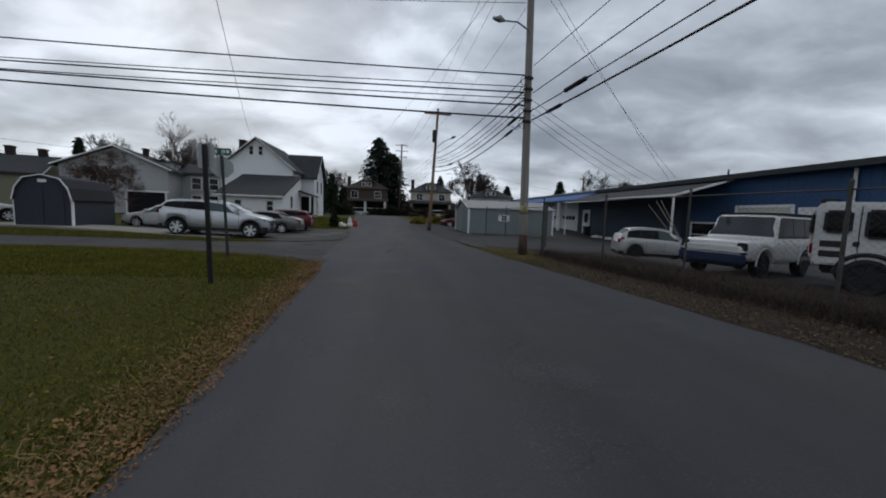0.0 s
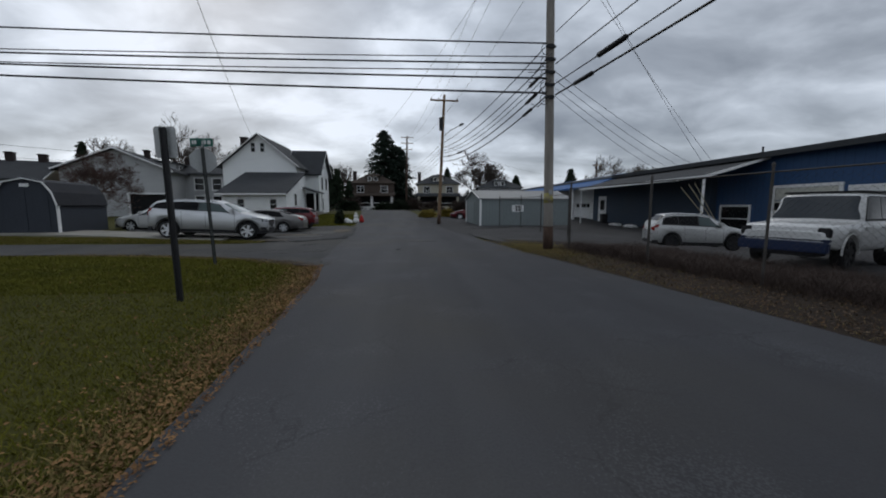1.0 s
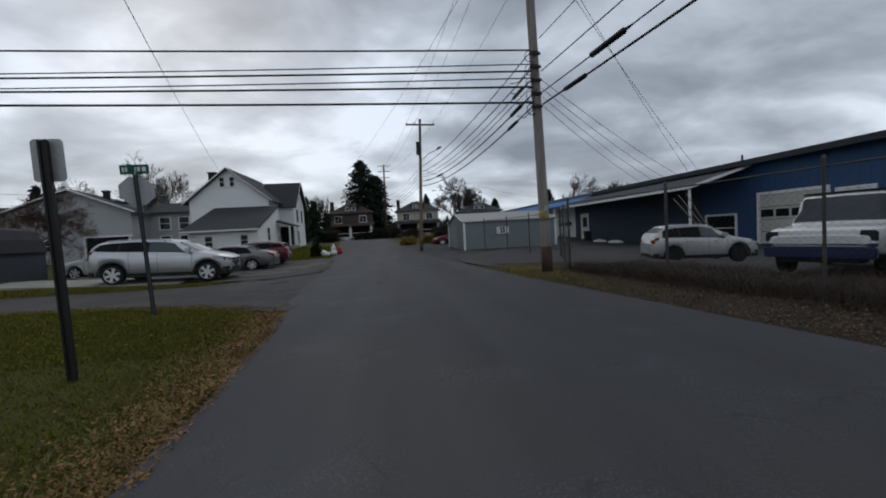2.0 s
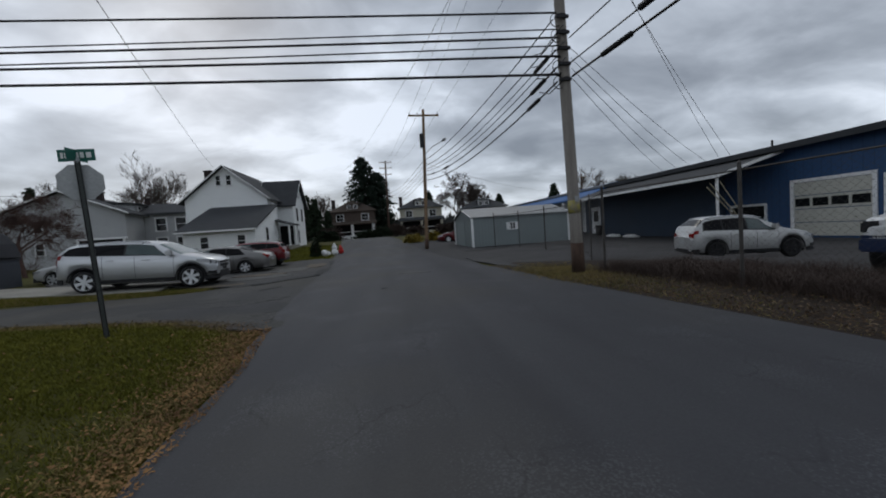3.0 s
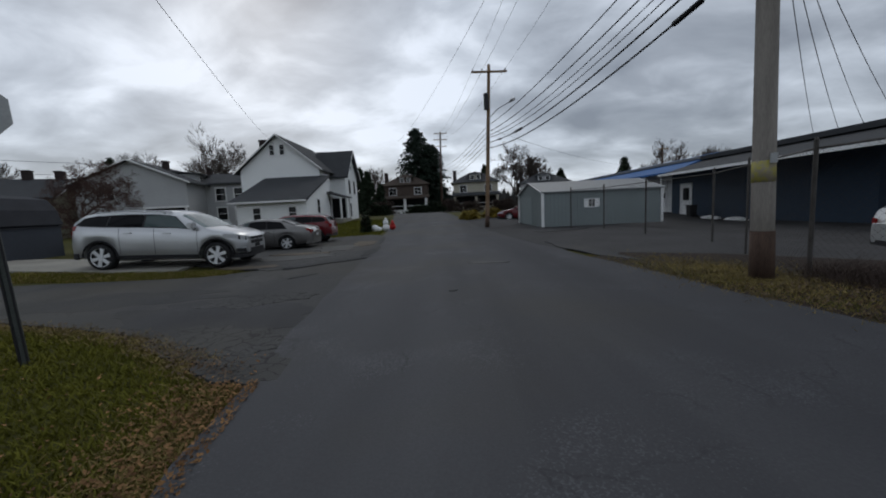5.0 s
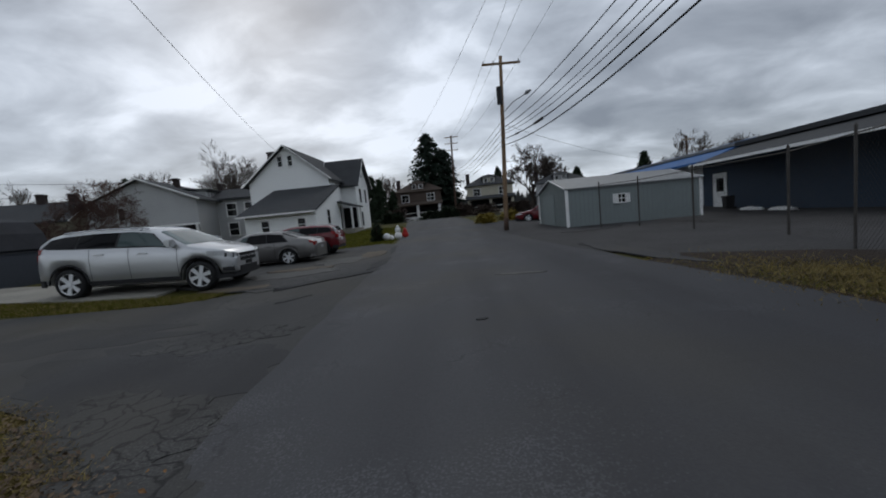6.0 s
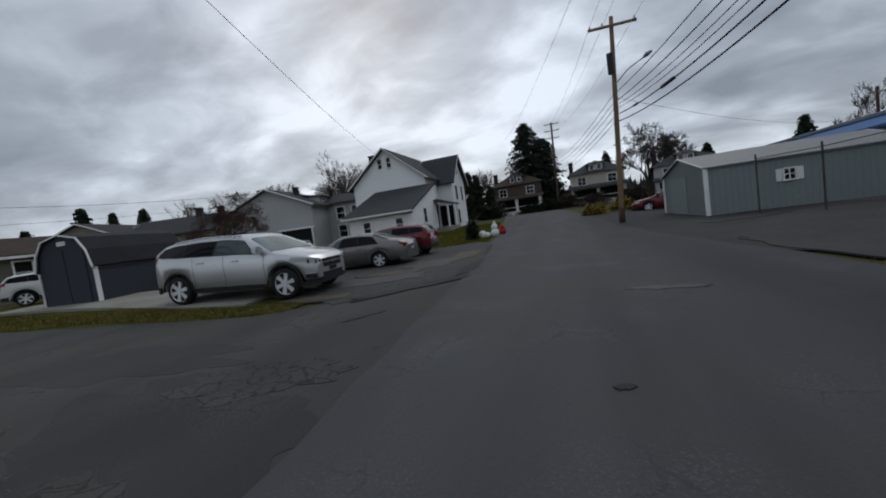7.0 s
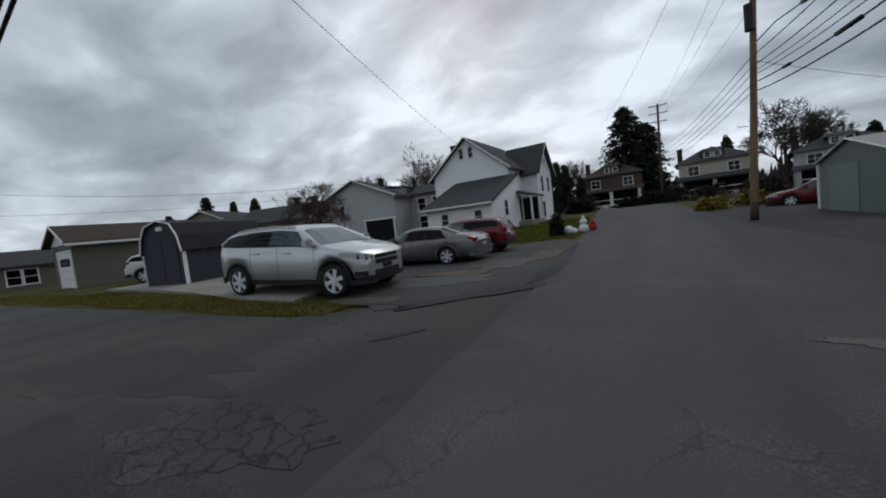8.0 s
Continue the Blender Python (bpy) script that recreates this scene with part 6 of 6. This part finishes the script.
# ---- trees and planting ----
def bare_tree(name, label, x, y, height, seed, spread=0.6, depth=6, r=0.22, mat=None, low=0.3, z=None, fine=0.012):
    rnd = random.Random(seed)
    t = thing(name, label, "tree", pose(x, y, land(x, y) - 0.1 if z is None else z))
    bm, crown = bmesh.new(), bmesh.new()

    def grow(p, d, length, rad, lvl):
        steps = 3
        pts, rs = [p], [rad]
        for k in range(steps):
            d = (d + Vector((rnd.gauss(0, 0.12), rnd.gauss(0, 0.12), rnd.gauss(0.04, 0.08)))).normalized()
            pts.append(pts[-1] + d * length / steps)
            rs.append(rad * (1 - 0.35 * (k + 1) / steps))
        tube(pts, rs, 8 if lvl == 0 else 5 if lvl < 3 else 3, bm if lvl < 2 else crown, caps=False)
        if lvl >= depth:
            return
        n = rnd.choice((2, 3, 3, 4)) if lvl else rnd.choice((5, 6))
        for k in range(n):
            f = rnd.uniform(0.45, 1.0) if lvl else rnd.uniform(low, 1.0)
            i = min(int(f * steps), steps - 1)
            q = pts[i].lerp(pts[i + 1], f * steps - i)
            a = rnd.uniform(0, math.tau)
            side = d.orthogonal().normalized()
            side.rotate(Matrix.Rotation(a, 3, d))
            nd = (d * rnd.uniform(0.5, 1.0) + side * spread * rnd.uniform(0.6, 1.3) + Vector((0, 0, 0.12))).normalized()
            grow(q, nd, length * rnd.uniform(0.62, 0.82), max(fine, rs[i] * 0.6), lvl + 1)

    grow(Vector((0, 0, 0)), Vector((0, 0, 1)), height * 0.38, r, 0)
    part("trunk", bm, mat or BARK, t)
    part("crown", crown, mat or BARK, t, "bare branching twigs")
    return t


def spruce(label, x, y, height, radius, seed, mat=None, shape=0.75):
    rnd = random.Random(seed)
    t = thing("spruce", label, "tree", pose(x, y, land(x, y)))
    part("trunk", tube([(0, 0, 0), (0, 0, height * 0.97)], [0.28, 0.03], 8), BARK, t)
    verts, faces = [], []
    n = int(height * 30)
    for k in range(n):
        f = rnd.random() ** 0.8
        z = height * (0.10 + 0.90 * f)
        reach = radius * (1 - f) ** shape * rnd.uniform(0.65, 1.12) + 0.12
        a = rnd.uniform(0, math.tau)
        for j in range(int(5 + reach * 7)):
            d = reach * (j + rnd.random()) / (5 + reach * 7)
            sx, sy = math.cos(a) * d + rnd.gauss(0, 0.12), math.sin(a) * d + rnd.gauss(0, 0.12)
            sz = z - d * 0.28 + rnd.gauss(0, 0.10)
            w = rnd.uniform(0.12, 0.32)
            q = rnd.uniform(0, math.tau)
            i = len(verts)
            verts += [(sx + w * math.cos(q), sy + w * math.sin(q), sz), (sx + w * math.cos(q + 2.3), sy + w * math.sin(q + 2.3), sz - rnd.uniform(0, 0.2)), (sx + w * 1.2 * math.cos(a), sy + w * 1.2 * math.sin(a), sz - rnd.uniform(0.1, 0.5))]
            faces.append((i, i + 1, i + 2))
    me = bpy.data.meshes.new("crown")
    me.from_pydata(verts, [], faces)
    me.materials.append(mat or NEEDLE)
    c = new("crown", me)
    c.parent = t
    return t


def shrub(name, label, x, y, rx, ry, h, count, mat, seed, leaf=0.06, z=None):
    """A bush of many small leaves over a few stems."""
    rnd = random.Random(seed)
    s = thing(name, label, "shrub", pose(x, y, (land(x, y) if z is None else z) - 0.03))
    bm = bmesh.new()
    for k in range(9):
        a = rnd.uniform(0, math.tau)
        tube([(0.1 * math.cos(a), 0.1 * math.sin(a), 0), (rx * 0.5 * math.cos(a), ry * 0.5 * math.sin(a), h * 0.75)], [0.025, 0.006], 4, bm)
    part("stems", bm, TWIG, s)
    verts, faces = [], []
    for _ in range(count):
        a, f = rnd.uniform(0, math.tau), rnd.random() ** 0.5
        u = rnd.random()
        wob = 0.8 + 0.4 * noise.noise((3 * math.cos(a), 3 * math.sin(a), u * 3 + seed))
        px, py, pz = rx * f * wob * math.cos(a) * (1 - 0.5 * u * u), ry * f * wob * math.sin(a) * (1 - 0.5 * u * u), h * (0.06 + 0.94 * u) * wob
        q, w = rnd.uniform(0, math.tau), leaf * rnd.uniform(0.6, 1.4)
        i = len(verts)
        verts += [(px + w * math.cos(q + k * 2.1), py + w * math.sin(q + k * 2.1), pz + rnd.uniform(-w, w)) for k in range(3)]
        faces.append((i, i + 1, i + 2))
    me = bpy.data.meshes.new("foliage")
    me.from_pydata(verts, [], faces)
    me.materials.append(mat)
    c = new("foliage", me)
    c.parent = s
    return s


spruce("tall dark spruce at the end of the street", -4.9, 86, 17.2, 6.0, 1, shape=0.5)
spruce("dark spruce crowding the tall one beside it", -1.9, 88, 14.2, 4.6, 8, shape=0.42)
bare_tree("bare_tree", "broad bare deciduous tree with fine twigs", 15.3, 84, 13.0, 4, 0.6, 7, 0.4, low=0.12, fine=0.03)
bare_tree("bare_tree", "reddish bare ornamental tree beside the grey house", -22.6, 31.8, 5.8, 12, 1.0, 8, 0.13, TWIG, 0.1, fine=0.007)
for k, (x, y, h) in enumerate(((-34, 66, 12), (-41, 74, 14), (-28, 72, 11), (-50, 70, 12), (-16, 88, 11), (-22, 84, 12), (40, 78, 11), (46, 70, 10), (-62, 60, 10), (-75, 34, 8))):
    bare_tree("bare_tree", "distant bare grey deciduous tree", x, y, h, 20 + k, 0.42, 6, 0.22, low=0.12, fine=0.022)
for k, (x, y, h, r) in enumerate(((-12.5, 72, 7.5, 1.8), (-14.5, 75, 8.5, 2.2), (-10.8, 74, 5.5, 1.4), (9.5, 90, 9.5, 2.6), (-60, 52, 9, 2.2), (-80, 60, 11, 3.0), (-72, 44, 8, 2.4), (36, 82, 9, 3), (26, 90, 8, 3), (-47, 62, 10, 2.0), (-52, 40, 8.5, 2.0))):
    spruce("dark distant evergreen tree", x, y, h, r, 40 + k, EVERGREEN)
shrub("shrub", "yellow-green low shrub beside the brown pole", 2.4, 42.5, 1.3, 0.9, 0.9, 2600, SHRUB, 3, 0.07)
shrub("shrub", "yellow-green low shrub beside the brown pole", 4.6, 43.5, 1.2, 0.9, 1.0, 2600, SHRUB, 4, 0.07)
shrub("shrub", "brownish shrub in front of the cream house", 4.0, 60.5, 2.4, 1.2, 1.6, 3000, WEEDS, 5, 0.09)
shrub("shrub", "small dark rounded evergreen on the lawn", -5.3, 33.4, 0.55, 0.55, 1.35, 2600, EVERGREEN, 6, 0.05)
for k, (x, y, w, h) in enumerate(((-10.5, 72, 3.5, 2.6), (-4, 73, 3.2, 1.6), (-1.5, 74, 2.5, 2.0), (1.5, 75, 2.4, 2.4), (-16, 66, 3.5, 2.8), (-20, 62, 3, 2.5), (10, 70, 3.2, 2.0), (-9, 61.0, 2.2, 1.6))):
    shrub("hedge_shrub", "dark hedge shrub in front of the far houses", x, y, w, 1.2, h, 3600, EVERGREEN if k % 3 else WEEDS, 60 + k, 0.12)


def far_woods():
    """The wooded skyline all round, as one rough band of many small crowns."""
    rnd = random.Random(77)
    verts, faces = [], []
    for k in range(9000):
        a = rnd.uniform(0, math.tau)
        d = rnd.uniform(150, 330)
        x, y = d * math.cos(a), d * math.sin(a) + 20
        if y < -40:
            continue
        h = (5 + 5 * noise.noise((x * 0.012, y * 0.012, 3)) + rnd.uniform(-1, 2)) + 0.018 * d
        w = rnd.uniform(1.2, 3.4)
        for j in range(3):
            i = len(verts)
            z0 = h * rnd.uniform(0.2, 0.9)
            q = rnd.uniform(0, math.tau)
            verts += [(x + w * math.cos(q), y + w * math.sin(q), 0), (x - w * math.cos(q), y - w * math.sin(q), 0), (x + rnd.uniform(-w, w) * 0.6, y + rnd.uniform(-w, w) * 0.6, z0 + 1.5)]
            faces.append((i, i + 1, i + 2))
    me = bpy.data.meshes.new("far_woods")
    me.from_pydata(verts, [], faces)
    me.materials.append(FARWOOD)
    tagged(new("far_woods", me), "grey-brown wooded skyline beyond the houses", "woods", kind="stuff")


far_woods()


def hill():
    bm = bmesh.new()
    n = 60
    front = []
    for k in range(n + 1):
        a = math.pi * (0.02 + 0.96 * k / n)
        x, y = 1200 * math.cos(a), 1200 * math.sin(a)
        h = 26 + 16 * noise.noise((k * 0.13, 2, 5)) + (16 if x < -500 else 0)
        front.append([bm.verts.new((x * s, y * s, z)) for s, z in ((0.8, 0), (0.9, h * 0.7), (1.0, h), (1.15, 0))])
    for u, v in zip(front, front[1:]):
        for j in range(3):
            bm.faces.new((u[j], u[j + 1], v[j + 1], v[j]))
    tagged(finish("distant_hill", bm, FARWOOD, None, True), "low wooded hills on the horizon", "hill", kind="structure")


hill()


def weeds_at(rnd):
    y = -3 + 17.5 * rnd.random()
    x = line_at([(8.3, -4), (7.5, 5.8), (6.5, 11), (6.0, 14.3)], y) + 2.4 * rnd.random() ** 1.3
    return x, y, 1.0 + 0.6 * noise.noise((x, y, 4))


def fence_weeds(rnd):
    y = -2 + 16.3 * rnd.random()
    return line_at([(8.6, -4), (7.2, 5.8), (6.3, 11), (5.75, 14.3)], y) + rnd.gauss(0.1, 0.22), y, 0.9


scatter_blades("yard_weeds", 42000, weeds_at, WEEDS, 0.29, "dead brown weeds and brambles behind the fence", "weeds", 0.004, 11, 0.8)
scatter_blades("fence_weeds", 11000, fence_weeds, WEEDS, 0.45, "tangled dead weeds growing through the fence", "weeds", 0.004, 12, 0.8)

# ---- small things ----
def garden_figures():
    def ball(bm, c, r):
        bmesh.ops.create_uvsphere(bm, u_segments=14, v_segments=9, radius=r, matrix=Matrix.Translation(c))

    a = bmesh.new()
    ball(a, (0, 0, 0.32), 0.32), ball(a, (0, 0, 0.78), 0.24)
    tube([(0, 0, 0.95), (0.02, 0, 1.18)], [0.16, 0.06], 10, a)
    s = tagged(finish("lawn_figure", a, WHITE, None, True), "white plastic lawn ornament figure on the grass", "lawn ornament")
    s.matrix_basis = pose(-4.1, 34.4, land(-4.1, 34.4) - 0.03) @ Matrix.Diagonal((0.8, 0.8, 0.8, 1))
    b = bmesh.new()
    ball(b, (0, 0, 0.25), 0.25), ball(b, (0.3, 0, 0.18), 0.18)
    s = tagged(finish("lawn_figure", b, WHITE, None, True), "small white lawn ornament lying on the grass", "lawn ornament")
    s.matrix_basis = pose(-4.8, 34.0, land(-4.8, 34.0) - 0.03)
    c = bmesh.new()
    ball(c, (0, 0, 0.35), 0.3)
    tube([(0, 0, 0.5), (0, 0, 0.95)], [0.25, 0.08], 10, c)
    s = tagged(finish("lawn_figure", c, REDPLASTIC, None, True), "red plastic lawn ornament beside the white ones", "lawn ornament")
    s.matrix_basis = pose(-3.7, 34.9, land(-3.7, 34.9) - 0.03) @ Matrix.Diagonal((0.75, 0.75, 0.75, 1))


garden_figures()


def tarp_pile(x, y, seed):
    rnd = random.Random(seed)
    bm = bmesh.new()
    bmesh.ops.create_uvsphere(bm, u_segments=18, v_segments=10, radius=1)
    for v in bm.verts:
        k = 1 + 0.25 * noise.noise(v.co * 2.2 + Vector((seed, 0, 0)))
        v.co = Vector((v.co.x * 0.4 * k, v.co.y * 1.0 * k, max(0, v.co.z) * 0.24 * k))
    s = tagged(finish("tarp_pile", bm, TRIM, None, True), "low heap under a pale tarpaulin by the workshop wall", "heap")
    s.matrix_basis = pose(x, y, land(x, y))


tarp_pile(20.6, 37.0, 1)
tarp_pile(20.6, 34.5, 5)


def wheeled_bin(x, y):
    b = thing("wheeled_bin", "dark plastic wheeled bin by the workshop wall", "bin", pose(x, y, land(x, y), 0, 0, -90))
    bm = box(-0.28, 0.28, -0.32, 0.32, 0.06, 0.95, 0.03)
    for v in bm.verts:
        if v.co.z < 0.5:
            v.co.x *= 0.85
            v.co.y *= 0.85
    part("body", bm, CLADDING, b)
    part("lid", box(-0.3, 0.3, -0.36, 0.34, 0.95, 1.02, 0.02), CLADDING, b)
    for s in (-1, 1):
        part("wheel", tube([(s * 0.2, 0.3, 0.1), (s * 0.3, 0.3, 0.1)], 0.1, 12), BLACK, b)


wheeled_bin(20.6, 39.2)
